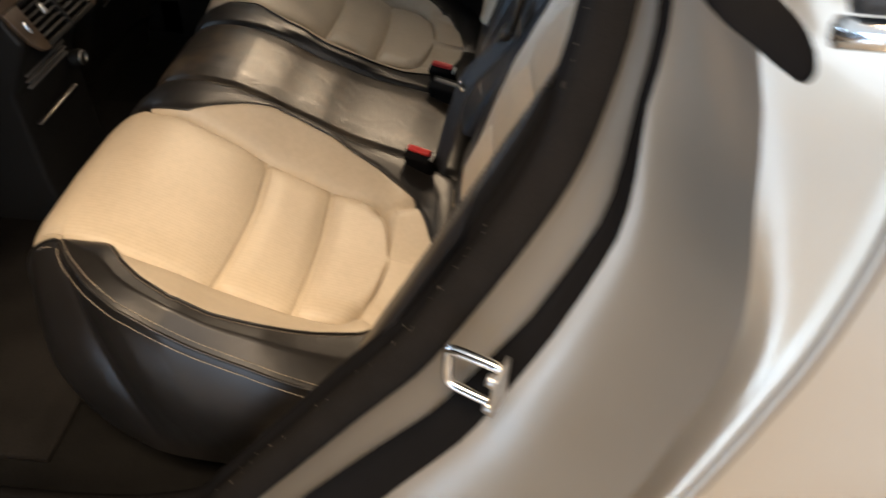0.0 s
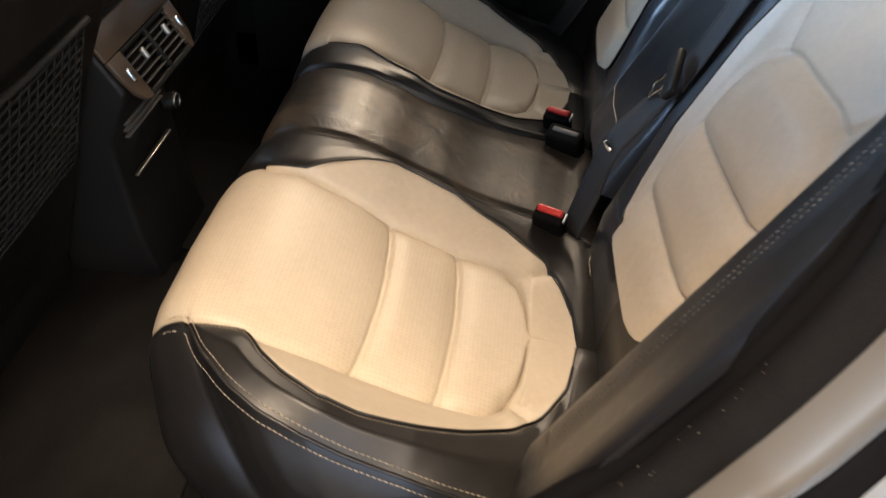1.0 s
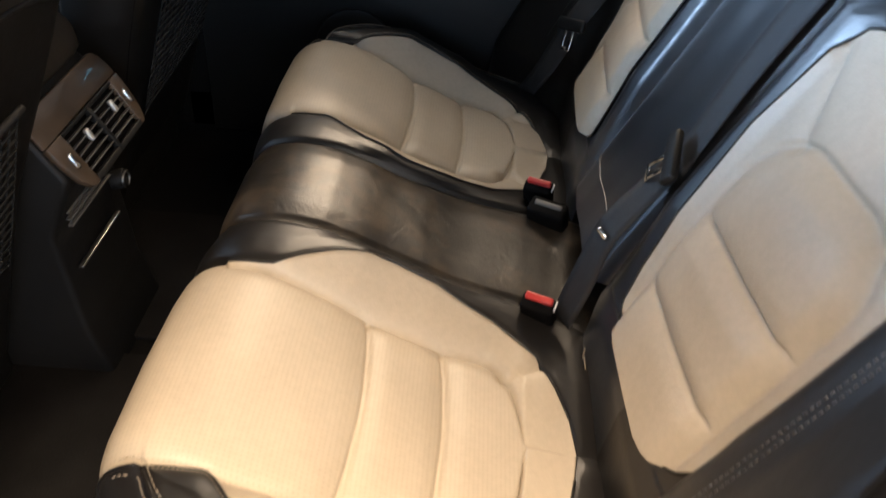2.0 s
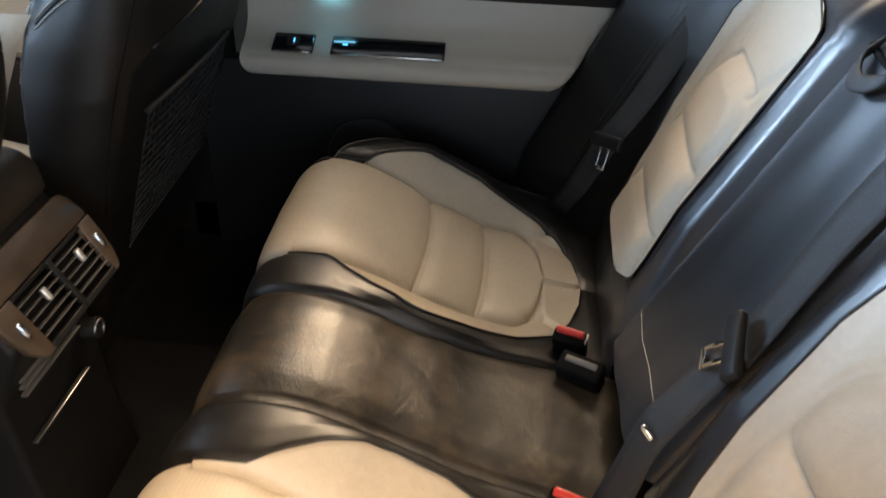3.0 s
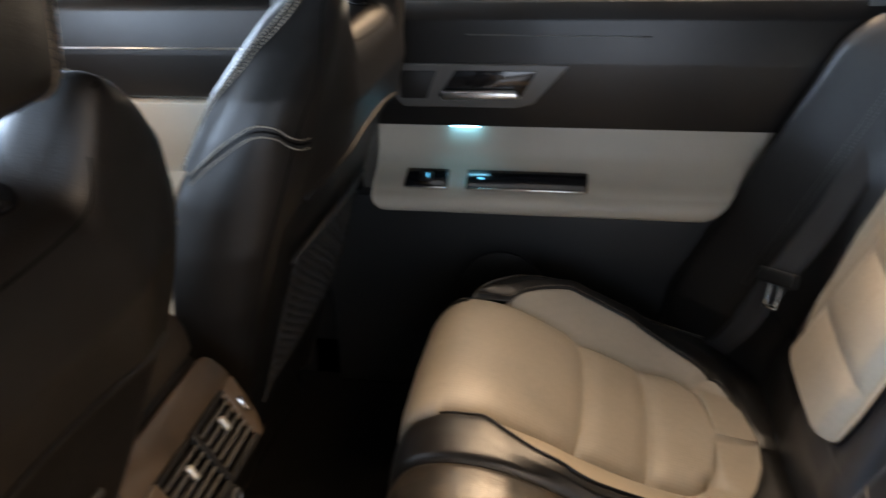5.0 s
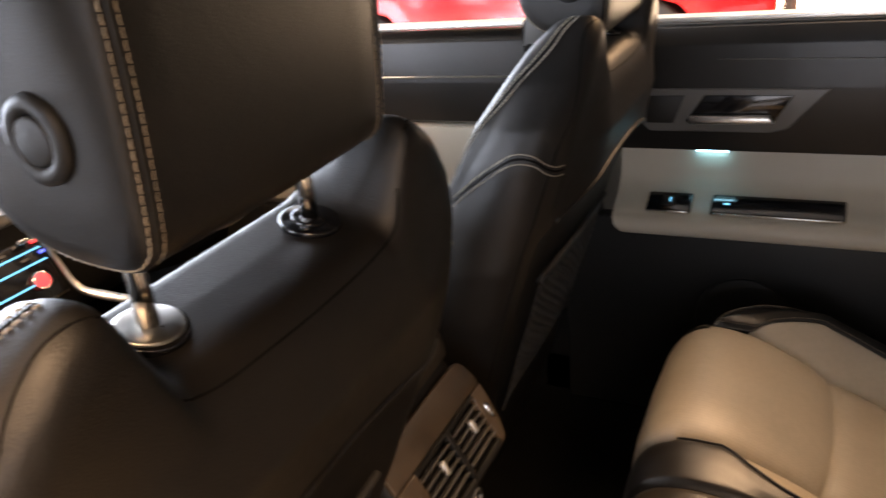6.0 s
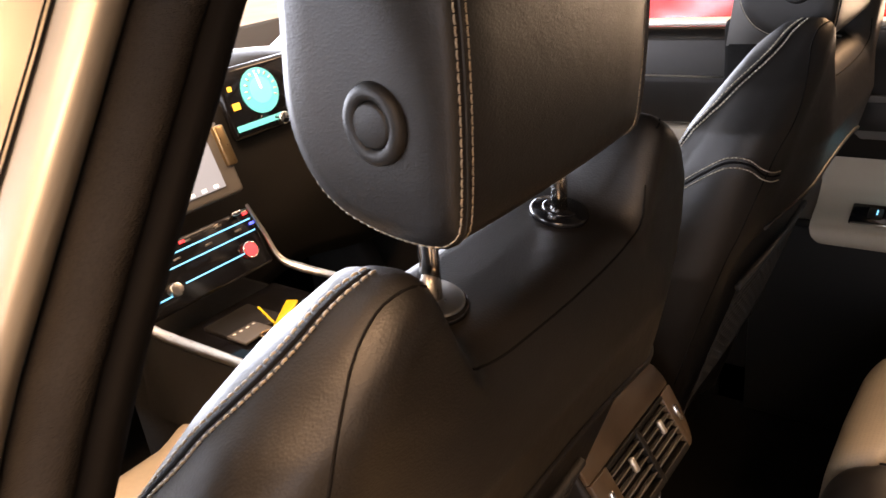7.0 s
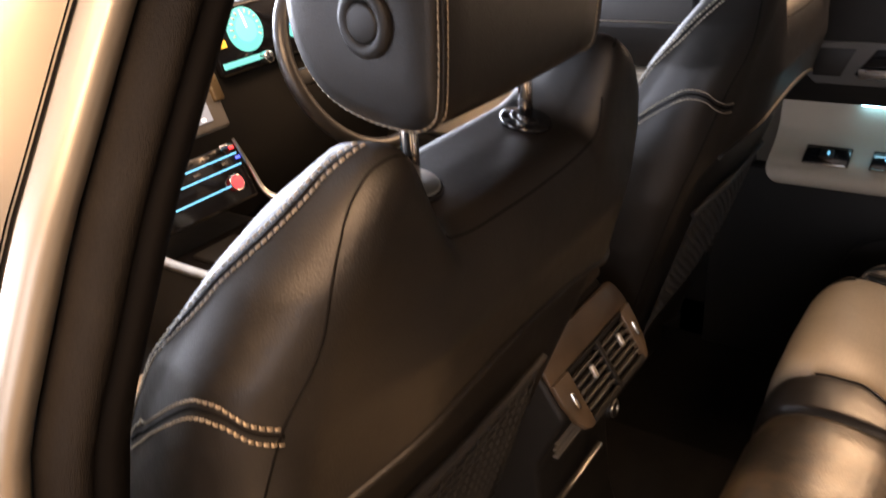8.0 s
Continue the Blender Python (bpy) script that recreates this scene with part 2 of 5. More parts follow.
def spline(pts, n, closed=False):
    """n points evenly along a Catmull-Rom curve through pts."""
    P = [np.array(p, float) for p in pts]
    fine = []
    k = len(P)
    seg = k if closed else k - 1
    for i in range(seg):
        p1, p2 = P[i], P[(i + 1) % k]
        p0 = P[(i - 1) % k] if closed or i > 0 else 2 * p1 - p2
        p3 = P[(i + 2) % k] if closed or i + 2 < k else 2 * p2 - p1
        for t in np.linspace(0, 1, 24, endpoint=False):
            fine.append(0.5 * (2 * p1 + (p2 - p0) * t + (2 * p0 - 5 * p1 + 4 * p2 - p3) * t ** 2 + (3 * p1 - p0 - 3 * p2 + p3) * t ** 3))
    fine.append(P[0] if closed else P[-1])
    fine = np.array(fine)
    d = np.concatenate([[0], np.cumsum(np.linalg.norm(np.diff(fine, axis=0), axis=1))])
    s = np.linspace(0, d[-1], n, endpoint=not closed)
    return [Vector([np.interp(q, d, fine[:, c]) for c in range(fine.shape[1])]) for q in s]


def tube_into(bm, pts, r, n=6, closed=False):
    rings = []
    k = len(pts)
    side = None
    for i, p in enumerate(pts):
        a = pts[(i - 1) % k] if closed or i > 0 else pts[0]
        b = pts[(i + 1) % k] if closed or i < k - 1 else pts[-1]
        t = (Vector(b) - Vector(a)).normalized()
        if side is None:
            side = t.orthogonal().normalized()
        side = (side - t * side.dot(t)).normalized()
        up = t.cross(side)
        rings.append([bm.verts.new(Vector(p) + side * (r * math.cos(q)) + up * (r * math.sin(q))) for q in
                      [2 * math.pi * j / n for j in range(n)]])
    for i in range(k if closed else k - 1):
        A, B = rings[i], rings[(i + 1) % k]
        for j in range(n):
            bm.faces.new((A[j], A[(j + 1) % n], B[(j + 1) % n], B[j]))
    if not closed:
        bm.faces.new(rings[0])
        bm.faces.new(rings[-1])


def tube(pts, r, n=6, closed=False):
    bm = bmesh.new()
    tube_into(bm, pts, r, n, closed)
    return bm


def rbox(c, s, bevel=0.004, seg=2, m=None):
    """A box with rounded edges: centre, full sizes."""
    bm = bmesh.new()
    bmesh.ops.create_cube(bm, size=1)
    bmesh.ops.scale(bm, vec=s, verts=bm.verts[:])
    if bevel:
        bmesh.ops.bevel(bm, geom=bm.edges[:], offset=min(bevel, 0.49 * min(s)), segments=seg, profile=0.5, affect="EDGES")
    bmesh.ops.transform(bm, matrix=Matrix.Translation(c) @ (m or Matrix.Identity(4)), verts=bm.verts[:])
    return bm


def prism(poly, axis, a, b, bevel=0.0, seg=2):
    """A polygon extruded along axis 'x', 'y' or 'z' from a to b; poly in the two other axes, in order."""
    bm = bmesh.new()
    k = "xyz".index(axis)

    def at(p, w):
        q = list(p)
        q.insert(k, w)
        return q
    lo = [bm.verts.new(at(p, a)) for p in poly]
    hi = [bm.verts.new(at(p, b)) for p in poly]
    bm.faces.new(lo)
    bm.faces.new(hi[::-1])
    n = len(poly)
    for i in range(n):
        bm.faces.new((lo[i], lo[(i + 1) % n], hi[(i + 1) % n], hi[i]))
    bmesh.ops.recalc_face_normals(bm, faces=bm.faces[:])
    if bevel:
        bmesh.ops.bevel(bm, geom=bm.edges[:], offset=bevel, segments=seg, profile=0.5, affect="EDGES")
    return bm


def disc(c, normal, r, depth, n=24, bevel=0.0):
    bm = bmesh.new()
    bmesh.ops.create_cone(bm, cap_ends=True, segments=n, radius1=r, radius2=r, depth=depth)
    if bevel:
        bmesh.ops.bevel(bm, geom=[e for e in bm.edges if len(e.link_faces) == 2 and max(len(f.verts) for f in e.link_faces) > 4],
                        offset=bevel, segments=2, profile=0.5, affect="EDGES")
    q = Vector(normal).to_track_quat("Z", "Y").to_matrix().to_4x4()
    bmesh.ops.transform(bm, matrix=Matrix.Translation(c) @ q, verts=bm.verts[:])
    return bm


def interp(x, xs, ys):
    return float(np.interp(x, xs, ys))


def smooth(a, b, x):
    t = min(1, max(0, (x - a) / (b - a)))
    return t * t * (3 - 2 * t)


# ---- showroom ----
def slab(name, c, s, mat, label, category):
    ob = part(name, rbox(c, s, 0.0), mat, None, smooth=False)
    return tagged(ob, label, category, kind="structure")


slab("floor", (0, 0, -0.045), (15, 15, 0.1), M_TILE, "polished beige tiled showroom floor", "floor")
slab("wall_north_west", (-5.6, 7.4, 1.65), (3.4, 0.2, 3.3), M_WALL, "plain brown-grey showroom wall", "wall")
slab("wall_west_low", (-7.4, 1.5, 0.2), (0.2, 11.0, 0.4), M_WALL, "low wall under the side shop window", "wall")
slab("wall_west_high", (-7.4, 1.5, 3.2), (0.2, 11.0, 0.2), M_WALL, "wall over the side shop window", "wall")
slab("wall_west", (-7.4, -5.75, 1.65), (0.2, 3.5, 3.3), M_WALL, "plain brown-grey showroom wall", "wall")
slab("wall_east", (7.4, 0, 1.65), (0.2, 15, 3.3), M_WALL, "plain brown-grey showroom wall", "wall")
slab("wall_south", (0, -7.4, 1.65), (15, 0.2, 3.3), M_WALL, "plain brown-grey showroom wall", "wall")
slab("wall_north", (1.8, 7.4, 0.2), (11.4, 0.2, 0.4), M_WALL, "low wall under the shop window", "wall")
slab("pavement", (-10, 17.5, -0.06), (80, 60, 0.1), M_CONCRETE, "pale sunlit paving outside the shop window", "pavement")
slab("ceiling", (0, 0, 3.4), (15, 15, 0.1), M_CEILING, "plain white showroom ceiling", "ceiling")


# ---- rear bench ----
# cushion profile along the car: y, z from the back to the lower front
PROFILE = spline([(-0.34, 0.49), (-0.28, 0.518), (-0.222, 0.526), (-0.095, 0.553), (0.0, 0.592), (0.06, 0.625), (0.13, 0.655),
                  (0.180, 0.663), (0.212, 0.655), (0.235, 0.634), (0.249, 0.60), (0.257, 0.54), (0.256, 0.46), (0.248, 0.38)], 110)
INSERT_C = 0.350


def prof(i):
    """The profile at a whole or broken index."""
    i = min(max(i, 0), len(PROFILE) - 1)
    k = min(int(i), len(PROFILE) - 2)
    return PROFILE[k].lerp(PROFILE[k + 1], i - k)


def cushion_breaks(i):
    """Half-cushion break lines at profile point i: middle seam, black to beige, insert, beige to black, outer seam."""
    y, z = prof(i)
    roll = y >= 0.19 or (z < 0.64 and y > 0.15)
    if roll:
        return 0.103, 0.192, 0.194, 0.492, 0.495, 0.4975
    mid = interp(y, [-0.3, -0.2, 0.0, 0.19], [0.135, 0.115, 0.10, 0.103])
    b_in = interp(y, [-0.256, -0.25, -0.235, -0.209, -0.147, -0.065, 0.0, 0.033, 0.071, 0.105, 0.133, 0.19],
                  [0.345, 0.29, 0.245, 0.198, 0.16, 0.136, 0.128, 0.130, 0.145, 0.168, 0.192, 0.192])
    b_out = interp(y, [-0.256, -0.25, -0.243, -0.213, -0.175, -0.12, -0.06, 0.0, 0.046, 0.08, 0.105, 0.127, 0.19],
                   [0.345, 0.385, 0.42, 0.475, 0.51, 0.535, 0.556, 0.567, 0.566, 0.548, 0.527, 0.4975, 0.4975])
    w = interp(y, [-0.125, 0.0, 0.13], [0.134, 0.139, 0.150])
    c = INSERT_C
    if y < -0.125:
        k = (-0.125 - y) / 0.066
        w = w * math.sqrt(max(0, 1 - k ** 2.6)) if k < 1 else 0
    i_in, i_out = max(c - w, b_in), min(c + w, b_out)
    if w == 0:
        i_in = i_out = min(max(c, b_in), b_out)
    xs = interp(y, [-0.35, -0.1, 0.0, 0.045, 0.087, 0.121, 0.16, 0.19], [0.612, 0.612, 0.612, 0.61, 0.597, 0.577, 0.540, 0.4975])
    return mid, b_in, max(i_in, b_in), min(i_out, b_out), b_out, max(xs, b_out)


def cushion_lift(x, i):
    """Rise of the bolsters above the profile at half-width x."""
    y, z = prof(i)
    mid, b_in, i_in, i_out, b_out, xs = cushion_breaks(i)
    k = interp(y, [-0.30, -0.25, -0.175, -0.06, 0.04, 0.10, 0.15, 0.20], [0.0, 0.006, 0.018, 0.038, 0.036, 0.018, 0.006, 0.0])
    km = interp(i, [0, 20, 40, 58, 64, 70, 76], [0.012, 0.024, 0.026, 0.016, 0.006, -0.004, -0.010])
    xs_ = [0, mid * 0.6, mid - 0.007, mid, mid + 0.007, (mid + b_in) / 2, b_in, i_in, INSERT_C - 0.1, INSERT_C, INSERT_C + 0.1, i_out, b_out, (b_out + xs) / 2, xs]
    h = [km + 0.004, km + 0.004, km + 0.000, km - 0.009, km + 0.002, 0.5 * (km + k) + 0.003, k, 0.0, 0.005, 0.007, 0.005, 0.0, k, k * 1.05 + 0.004, k * 0.55]
    return float(np.interp(x, np.maximum.accumulate(xs_), h))


TURN_SEAMS = (((0.246, -0.166), (0.212, -0.222)), ((0.458, -0.166), (0.492, -0.205)))


def cushion_point(s, x, i):
    y, z = prof(i)
    lift = cushion_lift(x, i)
    a, b = prof(i - 0.7), prof(i + 0.7)
    t = Vector((b[0] - a[0], b[1] - a[1])).normalized()
    ny, nz = (-t[1], t[0])
    # seams pulled in across the insert
    g = 0
    mid, b_in, i_in, i_out, b_out, xs = cushion_breaks(i)
    for seam in (0.0, -0.095):
        if i_in < x < i_out and z > 0.5:
            q = y - seam + 0.012 * math.cos((x - INSERT_C) * 9) - 0.012
            g += 0.0065 * math.exp(-(q / 0.0028) ** 2) + 0.0060 * math.exp(-(q / 0.016) ** 2)
    for e in (i_in, i_out):
        if z > 0.5 and i_out - i_in > 0.05:
            g += 0.005 * math.exp(-((x - e) / 0.004) ** 2) + 0.0045 * math.exp(-((x - e) / 0.014) ** 2)
    # short seams across the bolster where it turns round the insert
    if y < -0.14:
        for p, q in TURN_SEAMS:
            t = min(1, max(0, ((x - p[0]) * (q[0] - p[0]) + (y - p[1]) * (q[1] - p[1])) / ((q[0] - p[0]) ** 2 + (q[1] - p[1]) ** 2)))
            d = math.hypot(x - p[0] - t * (q[0] - p[0]), y - p[1] - t * (q[1] - p[1]))
            g += 0.004 * math.exp(-(d / 0.003) ** 2) + 0.004 * math.exp(-(d / 0.010) ** 2)
    for e in (b_in, b_out):
        g += 0.002 * math.exp(-((x - e) / 0.004) ** 2)
    h = lift - g
    return Vector((s * x, y + ny * h, z + nz * h))


def loft_strip(s, lo, hi, n, rows):
    out = []
    for i in rows:
        br = (0.0, *cushion_breaks(i))
        a, b = br[lo], br[hi]
        out.append([cushion_point(s, a + (b - a) * j / n, i) for j in range(n + 1)])
    return out


bench = thing("rear_bench_seat", "two-tone beige and black leather rear bench seat, perforated inserts", "car seat")
NP = len(PROFILE)
ALL = range(NP)
FINE = [0.4 * k for k in range(int((NP - 1) / 0.4) + 1)]
for s in (-1, 1):
    side = part("cushion_insert", sheet(loft_strip(s, 3, 4, 64, FINE)), M_PERF, bench, "perforated beige leather insert")
    part("inner_bolster", sheet(loft_strip(s, 2, 3, 22, FINE)), M_BEIGE, bench, "plain beige leather")
    part("outer_bolster", sheet(loft_strip(s, 4, 5, 22, FINE)), M_BEIGE, bench, "plain beige leather")
    part("inner_border", sheet(loft_strip(s, 1, 2, 14, ALL)), M_BLACK, bench, "black leather")
    part("outer_border", sheet(loft_strip(s, 5, 6, 14, ALL)), M_BLACK, bench, "creased black leather")
    # side of the cushion under the stitched seam
    top = []
    for i in range(0, NP):
        top.append(cushion_point(s, cushion_breaks(i)[5], i))
    low = spline([(0.612, -0.34), (0.612, -0.1), (0.606, 0.05), (0.586, 0.12), (0.550, 0.19), (0.505, 0.238), (0.49, 0.248)], NP)
    rows = []
    for i in range(NP):
        q = Vector((s * low[i][0], low[i][1], 0.385))
        row = []
        for j in range(13):
            t = j / 12
            p = top[i].lerp(q, t)
            n = Vector((s * 0.9, 0.45 if low[i][1] > 0.1 else 0.05, 0)).normalized()
            row.append(p + n * (0.02 * math.sin(math.pi * t ** 0.8)) * min(1, (top[i] - q).length / 0.2))
        rows.append(row)
    part("cushion_side", sheet(rows), M_BLACK, bench, "black leather side panel")
    part("seam_piping", tube([p + Vector((0, 0, 0.001)) for p in [cushion_point(s, cushion_breaks(i)[5], i) for i in range(0, NP - 25)]], 0.0022, 5), M_BLACK, bench)
mid_rows = []
for i in ALL:
    w = cushion_breaks(i)[0]
    mid_rows.append([cushion_point(1 if x >= 0 else -1, abs(x), i) for x in [w * (j / 14 - 1) for j in range(29)]])
part("middle_seat_pad", sheet(mid_rows), M_WORN, bench, "worn black leather middle pad")


for s in (-1, 1):
    part("pad_seam", tube([cushion_point(s, cushion_breaks(i)[0], i) + Vector((0, 0.0005, 0.0015)) for i in range(10, 96)], 0.0013, 5), M_TRIM, bench)


# backrest
def back_plane(z):
    return -0.344 - 0.477 * (z - 0.695)


def back_point(s, x, z, extra=0.0):
    d = interp(x, [0, 0.05, 0.115, 0.124, 0.127, 0.131, 0.145, 0.165, 0.183, 0.205, 0.26, 0.34, 0.42, 0.47, 0.495, 0.52, 0.56, 0.60, 0.64, 0.665, 0.69],
               [0.028, 0.030, 0.024, 0.014, 0.0, 0.012, 0.034, 0.044, 0.040, 0.030, 0.026, 0.020, 0.011, 0.004, 0.0, 0.010, 0.040, 0.078, 0.120, 0.148, 0.150])
    if s < 0 and x > 0.525:
        d = interp(x, [0.525, 0.535, 0.543, 0.549, 0.556, 0.565, 0.58, 0.61, 0.64, 0.665, 0.68, 0.692, 0.703, 0.714, 0.725], [0.0, 0.010, 0.045, 0.085, 0.100, 0.107, 0.111, 0.116, 0.128, 0.138, 0.139, 0.130, 0.108, 0.080, 0.045])
    if 0.127 < x < 0.5:
        d *= interp(z, [0.60, 0.78], [0.3, 1.0])
    d += extra
    if z > 1.03:
        d -= 0.9 * (z - 1.03) ** 2 / 0.03 * 0.35
    if z < 0.60:
        d -= (0.60 - z) * 0.35
    return Vector((s * x, back_plane(z) + d, z))


PANEL_LOW, PANEL_TOP = 0.635, 1.043


def back_in(z):
    return interp(z, [0.635, 0.640, 0.655, 0.70, 0.90, 0.99, 1.02, 1.036, 1.043], [0.26, 0.220, 0.205, 0.196, 0.183, 0.193, 0.213, 0.255, 0.32])


def back_out(z):
    return interp(z, [0.635, 0.643, 0.66, 0.70, 0.80, 0.95, 1.0, 1.03, 1.043], [0.40, 0.438, 0.462, 0.490, 0.512, 0.527, 0.515, 0.47, 0.40])


ZS = [0.50 + 0.01 * k for k in range(11)] + [0.605 + 0.00575 * k for k in range(74)]
ZS = [z for z in ZS if z < 1.034] + [1.039, 1.0425, 1.046, 1.06, 1.075, 1.085]


PANEL_SEAMS = (((0.268, 0.900), (0.205, 0.995)), ((0.410, 0.900), (0.492, 1.005)))


def groove(x, z):
    """Relief of the beige backrest: a padded insert with a rounded top, two seams across it and two seams up from its shoulders."""
    qx, qz = abs(x - 0.338) - 0.043, z - 0.850
    inside = 0.075 - math.hypot(max(qx, 0), max(qz, 0)) - min(max(qx, qz), 0)
    k = smooth(0, 0.022, inside)
    g = -0.012 * smooth(0, 0.030, inside) + 0.005 * math.exp(-(inside / 0.005) ** 2)
    for z0 in (0.712, 0.810):
        q = z - z0
        g += k * (0.005 * math.exp(-(q / 0.0028) ** 2) + 0.0065 * math.exp(-(q / 0.015) ** 2))
    if inside < 0.01:
        for a, b in PANEL_SEAMS:
            t = min(1, max(0, ((x - a[0]) * (b[0] - a[0]) + (z - a[1]) * (b[1] - a[1])) / ((b[0] - a[0]) ** 2 + (b[1] - a[1]) ** 2)))
            d = math.hypot(x - a[0] - t * (b[0] - a[0]), z - a[1] - t * (b[1] - a[1]))
            g += 0.0035 * math.exp(-(d / 0.003) ** 2) + 0.003 * math.exp(-(d / 0.011) ** 2)
    return g


for s in (-1, 1):
    zz = np.linspace(PANEL_LOW, PANEL_TOP, 160)
    rows = [[back_point(s, back_in(z) + (back_out(z) - back_in(z)) * j / 70, z, 0.004 - groove(back_in(z) + (back_out(z) - back_in(z)) * j / 70, z)) for j in range(71)] for z in zz]
    part("backrest_panel", sheet(rows), M_BEIGE, bench, "beige leather backrest panel with pressed seams")
    rows = [[back_point(s, 0.131 + ((back_in(z) if PANEL_LOW < z < PANEL_TOP else 0.34) - 0.131) * j / 12, z) for j in range(13)] for z in ZS]
    part("backrest_inner_border", sheet(rows), M_ARM, bench, "glossy black leather")
    rows = [[back_point(s, (back_out(z) if PANEL_LOW < z < PANEL_TOP else 0.34) + ((interp(z, [0.88, 1.05], [0.690, 0.640]) if s < 0 else 0.68) - (back_out(z) if PANEL_LOW < z < PANEL_TOP else 0.34)) * j / 30, z) for j in range(31)] for z in ZS]
    part("side_bolster", sheet(rows), M_BLACK, bench, "black leather side bolster with stitched seam")
rows = [[back_point(1 if j >= 12 else -1, abs(j - 12) / 12 * 0.127, z, 0.0) for j in range(25)] for z in ZS if z > 0.61]
part("folding_armrest", sheet(rows), M_ARM, bench, "folded-up black leather centre armrest")

# parcel shelf behind the backrest
shelf = part("parcel_shelf", rbox((0, -0.86, 1.02), (1.28, 0.62, 0.03), 0.01), M_CARPET)
tagged(shelf, "black carpeted parcel shelf behind the rear seat", "parcel shelf")

# ---- front seats ----
WING_Z = [0.44, 0.60, 0.70, 0.815, 0.90, 0.967, 1.0, 1.04, 1.085, 1.132, 1.16, 1.20]
WING_REAR = ([0.225, 0.235, 0.252, 0.276, 0.278, 0.266, 0.260, 0.252, 0.240, 0.216, 0.195, 0.160],
             [0.54, 0.490, 0.460, 0.422, 0.392, 0.366, 0.356, 0.344, 0.333, 0.321, 0.316, 0.312])
WING_FRONT = ([0.22, 0.232, 0.250, 0.272, 0.280, 0.281, 0.280, 0.276, 0.265, 0.235, 0.206, 0.165],
              [0.64, 0.63, 0.61, 0.58, 0.54, 0.505, 0.480, 0.455, 0.428, 0.404, 0.390, 0.375])
EAR = ([0.28, 0.335, 0.372, 0.402, 0.455, 0.495, 0.519, 0.54, 0.60], [1.206, 1.203, 1.194, 1.168, 1.090, 1.014, 0.94, 0.777, 0.5])
SHELF = ([0.28, 0.318, 0.335, 0.375, 0.41, 0.44, 0.48, 0.54, 0.60], [1.112, 1.120, 1.126, 1.136, 1.142, 1.125, 1.07, 0.80, 0.5])


def ease(a, b, x):
    t = np.clip((x - a) / (b - a), 0, 1)
    return t * t * (3 - 2 * t)


def blend_max(a, b, k):
    h = np.clip(0.5 + 0.5 * (a - b) / k, 0, 1)
    return b + (a - b) * h + k * h * (1 - h)


def seat_field(x, y, z):
    """Signed distance, roughly, of the padded backrest: rear shell, wings, front and the notched top, with rounded meetings."""
    waist = np.where(x > 0, np.interp(z, [0.72, 1.0], [0.72, 1.0]), 1.0)
    ax = np.abs(x) / waist
    xr, yr = np.interp(z, WING_Z, WING_REAR[0]), np.interp(z, WING_Z, WING_REAR[1])
    xf, yf = np.interp(z, WING_Z, WING_FRONT[0]), np.interp(z, WING_Z, WING_FRONT[1])
    base = 0.318 + 0.33 * np.maximum(0, 1.05 - z) - 0.018 * (1 - (x / 0.29) ** 2) * np.sin(np.pi * np.clip((z - 0.5) / 0.6, 0, 1))
    arch = 1.0 - x * x
    base = base + 0.042 * ease(arch, arch - 0.012, z)
    rear = base + (yr - base) * ease(0.5, 1.0, ax / xr)
    length = np.hypot(xf - xr, yf - yr)
    dx, dy = (xf - xr) / length, (yf - yr) / length
    u = np.clip(((ax - xr) * dx + (y - yr) * dy) / length, 0, 1)
    wing = (ax - xr) * dy - (y - yr) * dx - 0.020 * ease(1.18, 1.05, z) * np.sin(np.pi * u)
    ear, shelf = np.interp(y, *EAR), np.interp(y, *SHELF)
    top = shelf + (ear - shelf) * ease(0.098, 0.150, np.abs(x))
    top = np.minimum(top, ear)
    f = blend_max(0.92 * (rear - y), wing, 0.03)
    f = blend_max(f, y - yf - 0.075, 0.10)
    return blend_max(f, 0.75 * (z - top), 0.028)


